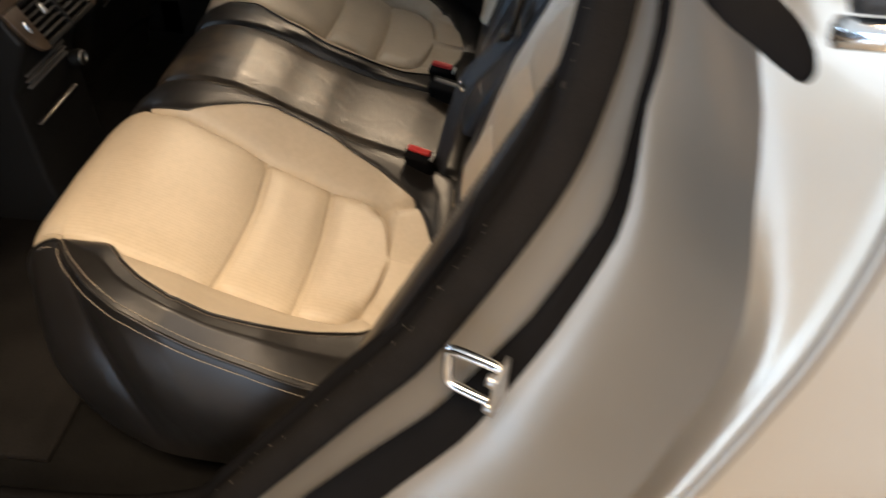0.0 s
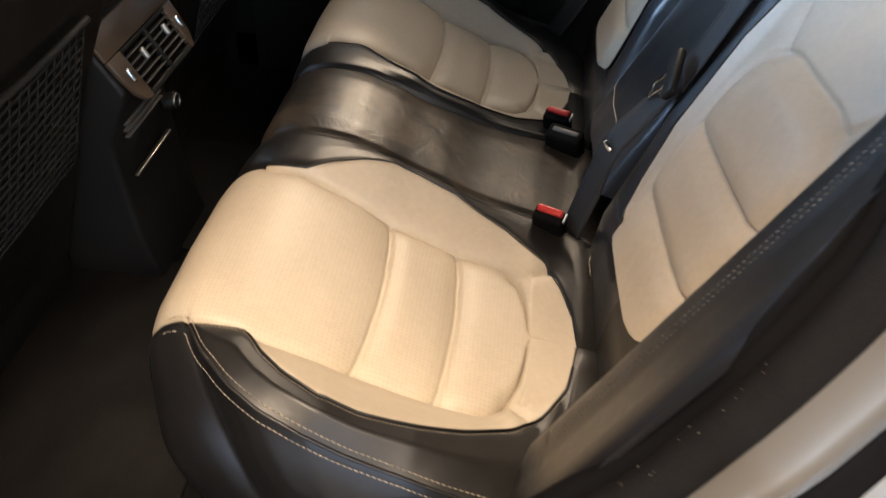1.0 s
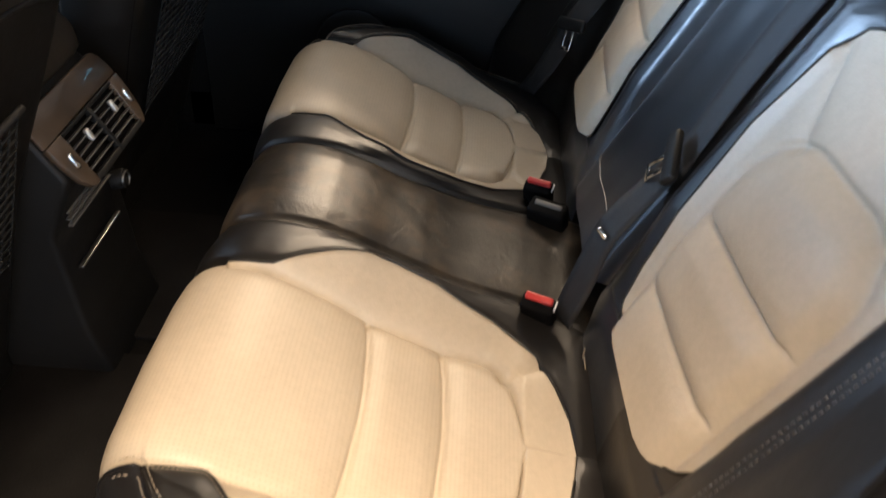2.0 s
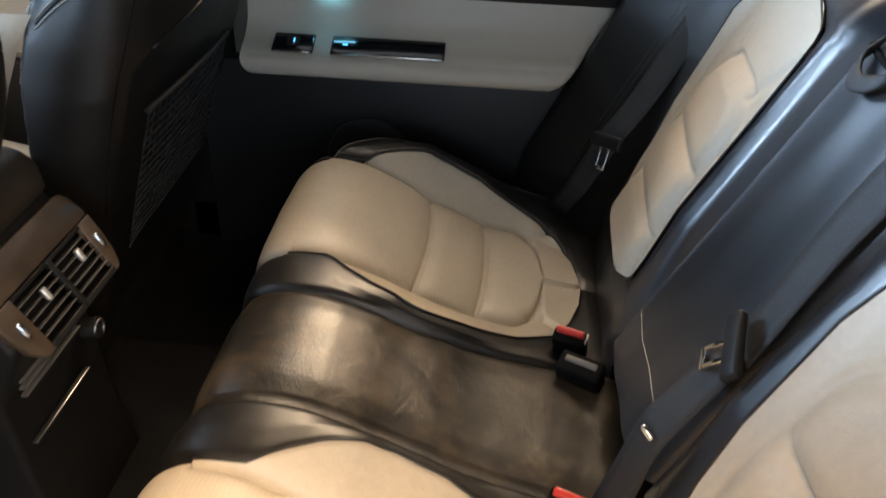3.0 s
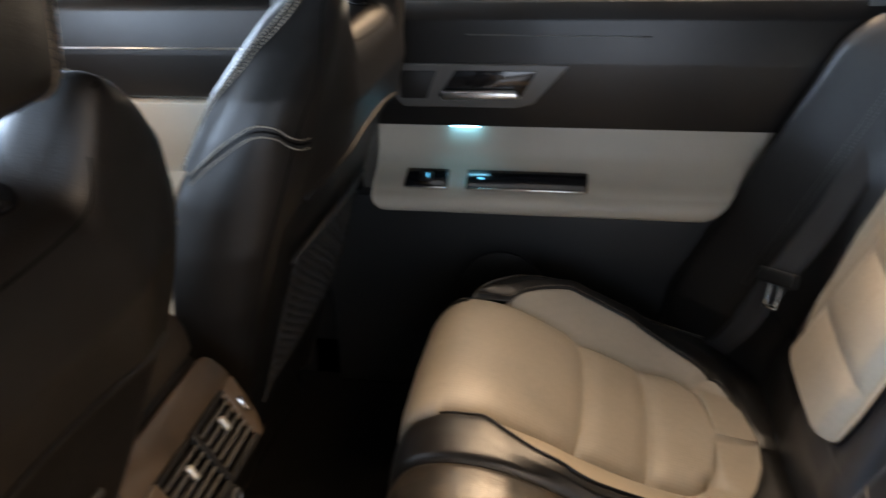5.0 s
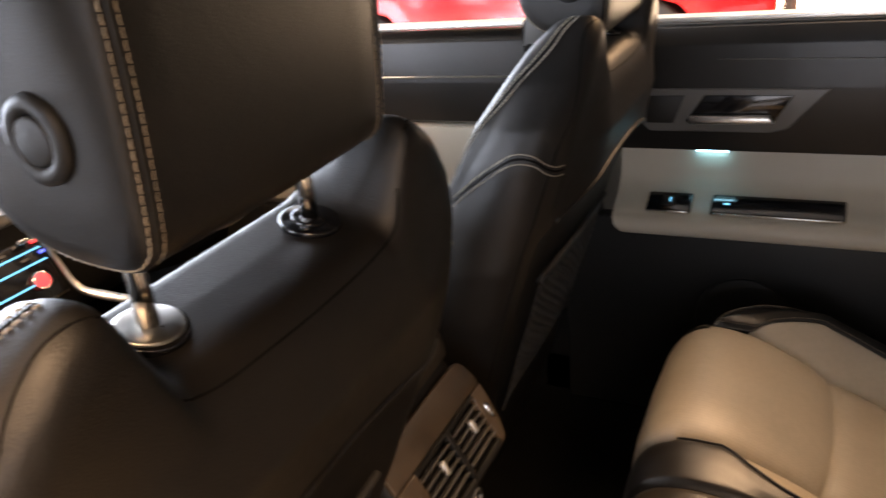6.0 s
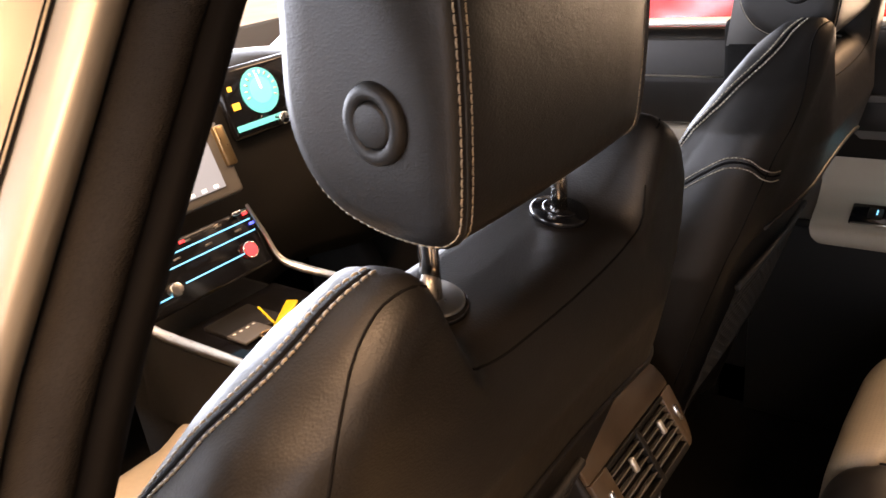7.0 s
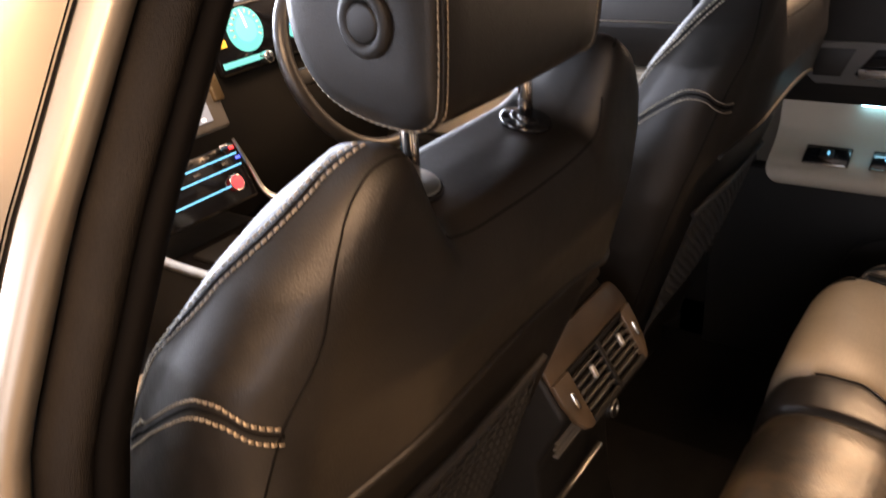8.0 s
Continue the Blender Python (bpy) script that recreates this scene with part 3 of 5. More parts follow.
def surface_net(field, low, high, step):
    """A bmesh of the surface where the field is nought, on a grid."""
    axes = [np.arange(a, b + step, step) for a, b in zip(low, high)]
    grid = np.meshgrid(*axes, indexing="ij")
    val = field(*grid)
    n = [len(a) - 1 for a in axes]
    total, count = np.zeros((*n, 3)), np.zeros(n)
    corner = [(i, j, k) for i in (0, 1) for j in (0, 1) for k in (0, 1)]

    def block(a, c):
        return a[c[0]:c[0] + n[0], c[1]:c[1] + n[1], c[2]:c[2] + n[2]]
    for a in corner:
        for axis in range(3):
            if a[axis]:
                continue
            b = tuple(1 if q == axis else a[q] for q in range(3))
            va, vb = block(val, a), block(val, b)
            hit = (va < 0) != (vb < 0)
            t = np.where(hit, va / np.where(hit, va - vb, 1), 0)
            for q in range(3):
                pa, pb = block(grid[q], a), block(grid[q], b)
                total[..., q] += np.where(hit, pa + (pb - pa) * t, 0)
            count += hit
    used = count > 0
    index = np.full(n, -1)
    index[used] = np.arange(used.sum())
    pts = total[used] / count[used][:, None]
    faces = []
    for axis in range(3):
        u, v = [q for q in range(3) if q != axis]
        head = [slice(1, -1)] * 3
        head[axis] = slice(0, -1)
        tail = list(head)
        tail[axis] = slice(1, None)
        va, vb = val[tuple(head)], val[tuple(tail)]
        where = np.argwhere((va < 0) != (vb < 0))
        where[:, u] += 1
        where[:, v] += 1
        for c in where:
            ring = []
            for du, dv in ((1, 1), (0, 1), (0, 0), (1, 0)):
                d = c.copy()
                d[u] -= du
                d[v] -= dv
                ring.append(int(index[tuple(d)]))
            faces.append(ring)
    me = bpy.data.meshes.new("net")
    me.from_pydata([tuple(p) for p in pts], [], faces)
    bm = bmesh.new()
    bm.from_mesh(me)
    bpy.data.meshes.remove(me)
    bmesh.ops.recalc_face_normals(bm, faces=bm.faces[:])
    return bm


def rear_point(x, z):
    """The rear face of the backrest, seen straight from behind."""
    ys = np.linspace(0.25, 0.60, 200)
    f = seat_field(np.full(200, x), ys, np.full(200, z))
    k = int(np.argmax(f < 0))
    return Vector((x, ys[k - 1] + (ys[k] - ys[k - 1]) * f[k - 1] / (f[k - 1] - f[k]), z))


def drape(tree, pts, n, lift=0.0006):
    """A smooth line laid on the backrest through rough points."""
    out = []
    for p in spline(pts, n):
        at, normal, _, _ = tree.find_nearest(p)
        out.append(at + normal * lift)
    return out


def stitches_into(bm, pts, up, length=0.0055, gap=0.003, r=0.0009):
    """Single raised stitches along a line."""
    L = sum((pts[i + 1] - pts[i]).length for i in range(len(pts) - 1))
    n = int(L / (length + gap))
    path = spline(pts, 2 * n + 1)
    for k in range(n):
        a = path[2 * k]
        b = a.lerp(path[2 * k + 1], 2 * length / (length + gap))
        m = (a + b) / 2 + up * r
        tube_into(bm, [a, m, b], r, 4)


CREST = [(0.140, 0.322, 1.189), (0.161, 0.331, 1.187), (0.176, 0.334, 1.177), (0.188, 0.334, 1.166), (0.209, 0.333, 1.135), (0.224, 0.339, 1.098),
         (0.247, 0.353, 1.058), (0.262, 0.364, 1.01), (0.272, 0.378, 0.96), (0.279, 0.40, 0.90), (0.276, 0.43, 0.80), (0.256, 0.465, 0.70)]
EDGE = [(0.150, 0.350, 1.193), (0.170, 0.361, 1.185), (0.191, 0.370, 1.172), (0.209, 0.382, 1.158), (0.231, 0.401, 1.139), (0.246, 0.418, 1.12),
        (0.262, 0.446, 1.09), (0.275, 0.480, 1.04), (0.281, 0.51, 0.98), (0.283, 0.545, 0.92)]
CROSS = [(0.282, 0.480, 1.015), (0.285, 0.450, 1.040), (0.285, 0.407, 1.069), (0.283, 0.388, 1.075), (0.274, 0.371, 1.070), (0.262, 0.362, 1.058), (0.248, 0.354, 1.050)]
SEAT_TREE = []


def cross_seam(seat, at_seat, drop):
    """The double-stitched seam across each side of the backrest."""
    tree = SEAT_TREE[0]
    for s in (-1, 1):
        def at(dz, lift):
            return [p + Vector(at_seat) for p in drape(tree, [(s * p[0], p[1], p[2] - drop + dz) for p in CROSS + ([(0.236, 0.345, 1.048)] if drop else [])], 60, lift)]
        bm = bmesh.new()
        for off in (-0.0062, 0.0062):
            stitches_into(bm, at(off, 0.0006), Vector((s, 0, 0)), 0.0034, 0.0012, 0.0008)
        ob = part("seam_stitching", bm, M_THREAD, seat, "pale double stitching")
        ob["kind"] = "stuff"
        part("side_seam", tube(at(0, -0.0006), 0.0018, 5), M_TRIM, seat)


def front_seat(cx):
    seat = thing("front_seat", "black leather front seat with pale double stitching and adjustable headrest", "car seat", "front seats")
    bm = surface_net(seat_field, (-0.315, 0.27, 0.44), (0.315, 0.73, 1.225), 0.005)
    SEAT_TREE.append(BVHTree.FromBMesh(bm))
    tree = SEAT_TREE[0]
    part("backrest", bm, M_SEAT, seat, "padded black leather backrest with raised shoulders")
    for s in (-1, 1):
        rows = []
        for z in np.linspace(0.60, 1.005, 26):
            x, y = interp(z, WING_Z, WING_FRONT[0]), interp(z, WING_Z, WING_FRONT[1])
            x = s * x * (interp(z, [0.72, 1.0], [0.72, 1.0]) if s > 0 else 1.0)
            k = smooth(1.02, 0.94, z)
            rows.append([Vector((x + s * dx * k, y + dy, z)) for dx, dy in ((-0.006, 0.006), (0.002, 0.016), (0.007, 0.034), (0.008, 0.055), (0.0, 0.078), (-0.022, 0.094), (-0.07, 0.098))])
        part("front_bolster", sheet(rows), M_BEIGE, seat, "beige leather front bolster")
        # seam along the crest between the rear panel and the side
        part("crest_seam", tube(drape(tree, [(s * p[0], p[1], p[2]) for p in CREST], 110, -0.0002), 0.0010, 6), M_TRIM, seat)
        bm = bmesh.new()
        for off in (-0.0058, 0.0058):
            line = drape(tree, [(s * p[0], p[1] + 0.7 * off, p[2] + 0.7 * off) for p in EDGE], 90)
            stitches_into(bm, line, Vector((s * 0.7, 0, 0.6)), 0.0036, 0.0014, 0.0008)
        ob = part("edge_stitching", bm, M_THREAD, seat, "pale double stitching")
        ob["kind"] = "stuff"
        part("edge_seam", tube(drape(tree, [(s * p[0], p[1], p[2]) for p in EDGE], 90, -0.0008), 0.0020, 6), M_TRIM, seat)
    lip = [rear_point(x, 1.003 - x * x) + Vector((0, -0.0005, 0)) for x in np.linspace(-0.225, 0.225, 40)]
    part("shell_edge", tube(lip, 0.003, 6), M_SEAT, seat, "rounded lower edge of the back shell")
    notch = [(-0.112, 0.322, 1.125), (-0.085, 0.326, 1.114), (-0.05, 0.325, 1.112), (0.015, 0.324, 1.111), (0.085, 0.324, 1.114), (0.112, 0.324, 1.123), (0.124, 0.325, 1.149)]
    part("notch_seam", tube(drape(tree, notch, 70, -0.0003), 0.0010, 6), M_TRIM, seat)
    headrest(seat)
    for s in (-0.079, 0.079):
        base, _, _, _ = tree.ray_cast(Vector((s, 0.374, 1.25)), Vector((0, 0, -1)))
        part("headrest_post", tube([base - Vector((0, 0, 0.01)), Vector((s, 0.371, 1.22))], 0.0062, 12), M_CHROME, seat, "chromed steel post")
        part("post_collar", disc(base + Vector((0, 0, 0.002)), (0, -0.25, 0.97), 0.0225, 0.006, 32, 0.002), M_GLOSS, seat, "round black plastic collar")
        part("collar_ring", disc(base + Vector((0, -0.0005, 0.0045)), (0, -0.25, 0.97), 0.0195 if s < 0 else 0.0135, 0.005, 32, 0.0015), M_STEEL if s < 0 else M_GLOSS, seat, "satin steel collar disc" if s < 0 else "")
    # cushion
    rows = []
    for j in range(21):
        x = -0.20 + 0.40 * j / 20
        col = []
        for k in range(24):
            y = 0.58 + 0.62 * k / 23
            z = 0.52 + 0.115 * (k / 23) + 0.018 * smooth(0.10, 0.15, abs(x)) - 0.03 * smooth(0.16, 0.20, abs(x)) - (0.12 * ((k - 20) / 3) ** 2 if k > 20 else 0)
            col.append(Vector((x, y, z)))
        rows.append(col)
    thicken(part("cushion", sheet(rows), M_BEIGE, seat, "beige leather cushion"), 0.12)
    part("seat_base", rbox((0, 0.82, 0.38), (0.44, 0.46, 0.12), 0.02), M_PLASTIC, seat)
    net(seat, cx)
    seat.location = (cx, 0, 0)
    return seat


def headrest(seat):
    prof = [(0.327, 1.212), (0.333, 1.194), (0.350, 1.186), (0.388, 1.190), (0.420, 1.203), (0.439, 1.226), (0.446, 1.258), (0.440, 1.30),
            (0.430, 1.345), (0.410, 1.385), (0.375, 1.398), (0.340, 1.388), (0.322, 1.36), (0.319, 1.318), (0.321, 1.268)]
    ring = spline(prof, 72, True)
    cy, cz = 0.37, 1.29
    rows = []
    for u, k in ((-0.12, 0.0), (-0.120, 0.3), (-0.1195, 0.6), (-0.118, 0.85), (-0.115, 0.965), (-0.110, 1.0), (-0.08, 1.012), (-0.04, 1.02), (0.0, 1.022)):
        rows.append((u, k))
    rows = rows + [(-u, k) for u, k in rows[-2::-1]]
    pts = []
    for u, k in rows:
        pts.append([Vector((u + 0.012, cy + (p[0] - cy) * k, cz + (p[1] - cz) * k)) for p in ring])
    hr = part("headrest", sheet(pts, closed_v=True), M_SEAT, seat, "black leather headrest with a release button")
    for s in (-1, 1):
        bm = bmesh.new()
        for off, k in ((0.1125, 0.985), (0.104, 1.004)):
            line = [Vector((0.012 + s * off, cy + (p[0] - cy) * k, cz + (p[1] - cz) * k)) for p in ring] 
            stitches_into(bm, line + [line[0]], Vector((s, 0, 0)), 0.0046, 0.0008, 0.0005)
        part("headrest_seam", tube([Vector((0.012 + s * 0.1085, cy + (p[0] - cy) * 0.999, cz + (p[1] - cz) * 0.999)) for p in ring], 0.0016, 5, True), M_SEAT, hr)
        ob = part("headrest_stitching", bm, M_THREAD, hr, "pale double stitching")
        ob["kind"] = "stuff"
    # button on the outer side
    b = Vector((-0.110, 0.372, 1.257))
    part("button_rim", tube([b + Vector((0.002, 0.0155 * math.cos(a), 0.0175 * math.sin(a))) for a in np.linspace(0, 2 * math.pi, 32, endpoint=False)], 0.0055, 8, True), M_PLASTIC, hr)
    part("button", disc(b, (-1, 0, 0), 0.0125, 0.006, 28, 0.002), M_PLASTIC, hr)
    return hr


def net(seat, cx):
    def back(x, z):
        p = rear_point(x, z)
        return Vector((p.x, p.y - 0.012, z))
    bm = bmesh.new()
    for k in range(16):
        z = 0.62 + 0.0145 * k
        line = [back(x, z + 0.01 * math.sin(x * 9)) for x in np.linspace(-0.19, 0.13, 14)]
        tube_into(bm, line, 0.0018, 4)
    for k in range(17):
        x = -0.19 + 0.02 * k
        line = [back(x, z) for z in np.linspace(0.62, 0.845, 8)]
        tube_into(bm, line, 0.0012, 4)
    ob = part("map_net", bm, M_NET, seat, "stretchy dark map net")
    ob["kind"] = "stuff"
    ob.location = (0, 0, 0)
    line = [back(x, 0.85) for x in np.linspace(-0.20, 0.14, 14)]
    part("net_hem", tube(line, 0.005, 8), M_BELT, seat)


near_seat = front_seat(-0.3225)
far_seat = copy_thing(near_seat, Matrix.Translation((0.445, -0.015, -0.008)))
cross_seam(near_seat, (-0.3225, 0, 0), 0.0)
cross_seam(far_seat, (0.445, -0.015, -0.008), 0.020)
for ob in far_seat.children:
    if ob.name.startswith("headrest") and "post" not in ob.name:
        ob.location.z -= 0.028


# ---- rear of the centre console ----
console = thing("centre_console", "centre console rear with two air vents in wood-look trim", "car console")
CX = 0.004


def on_face(x, h, out=0.0):
    """A point of the sloping vent face: h metres up it from the vents' foot."""
    return Vector((CX + x, 0.410 + 0.507 * h - 0.862 * out, 0.696 + 0.862 * h + 0.507 * out))


def face_box(x0, x1, h0, h1, o0, o1, bevel=0.002):
    bm = rbox((0, 0, 0), (x1 - x0, h1 - h0, o1 - o0), bevel)
    m = Matrix(((1, 0, 0, 0), (0, 0.507, -0.862, 0), (0, 0.862, 0.507, 0), (0, 0, 0, 1)))
    m = Matrix.Translation(on_face((x0 + x1) / 2, (h0 + h1) / 2, (o0 + o1) / 2)) @ m
    bmesh.ops.transform(bm, matrix=m, verts=bm.verts[:])
    return bm


part("console_body", prism([(0.425, 0.30), (0.455, 0.42), (0.465, 0.60), (0.428, 0.674), (0.419, 0.696), (0.451, 0.749), (0.473, 0.782), (0.501, 0.802), (0.54, 0.812), (0.95, 0.79), (0.95, 0.30)], "x", CX - 0.108, CX + 0.108, 0.010, 3), M_PLASTIC, console, "black plastic body")


def face_prism(poly, o0, o1, bevel):
    bm = prism(poly, "z", o0, o1, bevel)
    m = Matrix(((1, 0, 0, 0), (0, 0.507, -0.862, 0), (0, 0.862, 0.507, 0), (0, 0, 0, 1)))
    bmesh.ops.transform(bm, matrix=Matrix.Translation(on_face(0, 0)) @ m, verts=bm.verts[:])
    return bm


part("veneer_trim", face_prism([(-0.114, 0.0585), (0.114, 0.0585), (0.114, 0.07), (0.108, 0.090), (0.100, 0.100), (0.090, 0.103), (-0.108, 0.103), (-0.114, 0.098)], 0.0, 0.007, 0.002), M_WOOD, console, "satin brown wood-look trim")
VENTS = ((-0.074, 0.002), (0.010, 0.084))
bm = bmesh.new()
for x0, x1, h0, h1 in ((0.002, 0.010, -0.020, 0.058), (-0.074, 0.002, -0.020, -0.011), (0.010, 0.084, -0.020, -0.011), (-0.074, 0.002, 0.052, 0.058), (0.010, 0.084, 0.052, 0.058)):
    me = bpy.data.meshes.new("bar")
    bar = face_box(x0, x1, h0, h1, 0.0, 0.010, 0.0012)
    bar.to_mesh(me)
    bar.free()
    bm.from_mesh(me)
    bpy.data.meshes.remove(me)
part("vent_surround", bm, M_PLASTIC, console, "dark satin vent surround")
for poly in ([(-0.074, -0.020), (-0.074, 0.058), (-0.1135, 0.058), (-0.112, 0.03), (-0.106, 0.0), (-0.094, -0.016), (-0.086, -0.020)], [(0.084, -0.020), (0.084, 0.058), (0.1135, 0.058), (0.112, 0.03), (0.106, 0.0), (0.098, -0.016), (0.092, -0.020)]):
    part("veneer_cheek", face_prism(poly, 0.0, 0.009, 0.0015), M_WOOD, console, "satin brown wood-look trim")
for x0, x1 in VENTS:
    vent = part("air_vent", face_box(x0, x1, -0.011, 0.052, -0.002, 0.0008, 0.0), M_TRIM, console, "black air vent")
    for k in range(5):
        h = -0.0025 + 0.0112 * k
        part("vent_slat", face_box(x0 + 0.001, x1 - 0.001, h, h + 0.0022, 0.001, 0.0092, 0.0006), M_GREYTRIM, vent)
    part("vent_slider", face_box((x0 + x1) / 2 + 0.001, (x0 + x1) / 2 + 0.0085, 0.021, 0.040, 0.006, 0.0135, 0.0025), M_BRIGHT, vent, "chrome slider")
for s in (-1, 1):
    part("thumb_wheel", face_box(0.003 + s * 0.094 - 0.0035, 0.003 + s * 0.094 + 0.0035, 0.012, 0.036, 0.004, 0.013, 0.003), M_CHROME, console, "chrome thumb wheel")

rows = []
for x, k in ((-0.111, 0.92), (-0.1085, 0.975), (-0.104, 1.0), (-0.05, 1.0), (0.05, 1.0), (0.090, 0.985), (0.101, 0.95), (0.106, 0.88)):
    rows.append([Vector((CX + x, 0.54 + (y - 0.54) * k, 0.80 + (z - 0.80) * k)) for y, z in spline([(0.500, 0.770), (0.470, 0.789), (0.468, 0.806), (0.471, 0.826), (0.482, 0.842), (0.51, 0.852), (0.60, 0.857), (0.72, 0.855)], 24)])
part("lid", sheet(rows), M_LID, console, "dark brown leather armrest lid")
part("lid_seam", tube([Vector((CX - 0.1035, 0.54 + (y - 0.54) * 1.002, 0.80 + (z - 0.80) * 1.01)) for y, z in spline([(0.470, 0.790), (0.468, 0.806), (0.471, 0.826), (0.482, 0.842), (0.51, 0.852), (0.60, 0.857)], 20)], 0.0012, 5), M_THREAD, console, "pale seam on the lid's edge")

# ---- floor of the car ----
carpet = part("car_floor", rbox((0.015, 0.45, 0.30), (1.50, 2.7, 0.05), 0.01), M_CARPET)
tagged(carpet, "black carpet car floor", "car floor", kind="structure")

for x0, x1 in ((-0.02, 0.335), (-0.60, -0.06)):
    mat = part("floor_mat", rbox(((x0 + x1) / 2, 0.43, 0.329), (x1 - x0, 0.36, 0.014), 0.005, 3), M_MAT)
    tagged(mat, "dark grey pile floor mat lying on black carpet", "floor mat", "rear floor mats")

# ---- far rear door ----
door = thing("far_rear_door", "closed rear door with cream and black trim, handle and armrest", "car door")
part("door_skin", rbox((0.80, 0.05, 0.72), (0.12, 0.92, 0.70), 0.02), M_PAINT, door)
part("upper_trim", prism([(0.735, 0.888), (0.698, 0.888), (0.694, 1.0), (0.70, 1.07), (0.715, 1.098), (0.745, 1.10)], "y", -0.58, 0.47, 0.003), M_BLACK, door, "black padded upper trim")
arm = spline([(0.72, 0.892), (0.714, 0.888), (0.708, 0.86), (0.698, 0.83), (0.675, 0.808), (0.650, 0.796), (0.640, 0.790), (0.637, 0.7865), (0.634, 0.7855), (0.626, 0.780), (0.622, 0.766), (0.632, 0.751), (0.68, 0.745), (0.73, 0.745)], 60)
rows = []
for j in range(41):
    y = 0.385 - 0.74 * j / 40
    row = []
    for p in arm:
        lim = interp(p[1], [0.745, 0.752, 0.765, 0.80, 0.893], [-0.165, -0.185, -0.205, -0.240, -0.312])
        top = interp(p[1], [0.745, 0.750, 0.757, 0.768, 0.785, 0.893], [0.345, 0.360, 0.371, 0.380, 0.385, 0.385])
        row.append(Vector((p[0] if y > -0.12 else p[0] + 0.25 * (y + 0.12) ** 2, max(y, lim) if y < 0 else min(y, top), p[1])))
    rows.append(row)
part("armrest_trim", sheet(rows), M_CREAM, door, "cream leather armrest panel")
part("lower_trim", prism([(0.69, 0.33), (0.70, 0.60), (0.70, 0.75), (0.74, 0.75), (0.74, 0.33)], "y", -0.58, 0.50, 0.004), M_PLASTIC, door, "black plastic lower trim")

fdoor = thing("far_front_door", "closed front door with cream and dark trim", "car door")
part("door_skin", rbox((0.82, 1.05, 0.72), (0.12, 1.05, 0.70), 0.02), M_PAINT, fdoor)
part("upper_trim", prism([(0.76, 0.915), (0.74, 0.92), (0.735, 1.0), (0.74, 1.08), (0.77, 1.10)], "y", 0.50, 1.58, 0.003), M_BLACK, fdoor, "dark upper trim")
part("middle_trim", prism([(0.77, 0.70), (0.735, 0.72), (0.73, 0.91), (0.77, 0.915)], "y", 0.50, 1.58, 0.003), M_CREAM, fdoor, "cream leather panel")
part("lower_trim", rbox((0.76, 1.04, 0.52), (0.04, 1.05, 0.36), 0.01), M_PLASTIC, fdoor)

# ---- near side of the body: sweep round the open door's aperture ----
AP = [(-0.02, 0.415), (-0.087, 0.494), (-0.171, 0.607), (-0.225, 0.681), (-0.28, 0.754), (-0.328, 0.839), (-0.363, 0.905), (-0.385, 0.955),
      (-0.397, 1.0), (-0.407, 1.06), (-0.405, 1.12), (-0.38, 1.24), (-0.30, 1.345), (-0.18, 1.405), (0.0, 1.43), (0.22, 1.435), (0.34, 1.43),
      (0.387, 1.38), (0.396, 1.30), (0.403, 1.20), (0.414, 1.10), (0.427, 0.95), (0.43, 0.75), (0.43, 0.55), (0.41, 0.42), (0.32, 0.375), (0.12, 0.375)]


def aperture_x(y, z):
    rear = interp(z, [0.3, 0.75, 0.85, 0.95, 1.0, 1.1, 1.2, 1.3, 1.4, 1.45], [-0.735, -0.727, -0.715, -0.697, -0.688, -0.668, -0.63, -0.58, -0.51, -0.47])
    front = interp(z, [0.3, 0.8, 1.0, 1.1, 1.2, 1.3, 1.4, 1.45], [-0.735, -0.73, -0.71, -0.685, -0.635, -0.57, -0.505, -0.47])
    k = smooth(-0.1, 0.25, y)
    return rear * (1 - k) + front * k


ap = [Vector((aperture_x(p[0], p[1]), p[0], p[1])) for p in spline(AP, 140, True)]


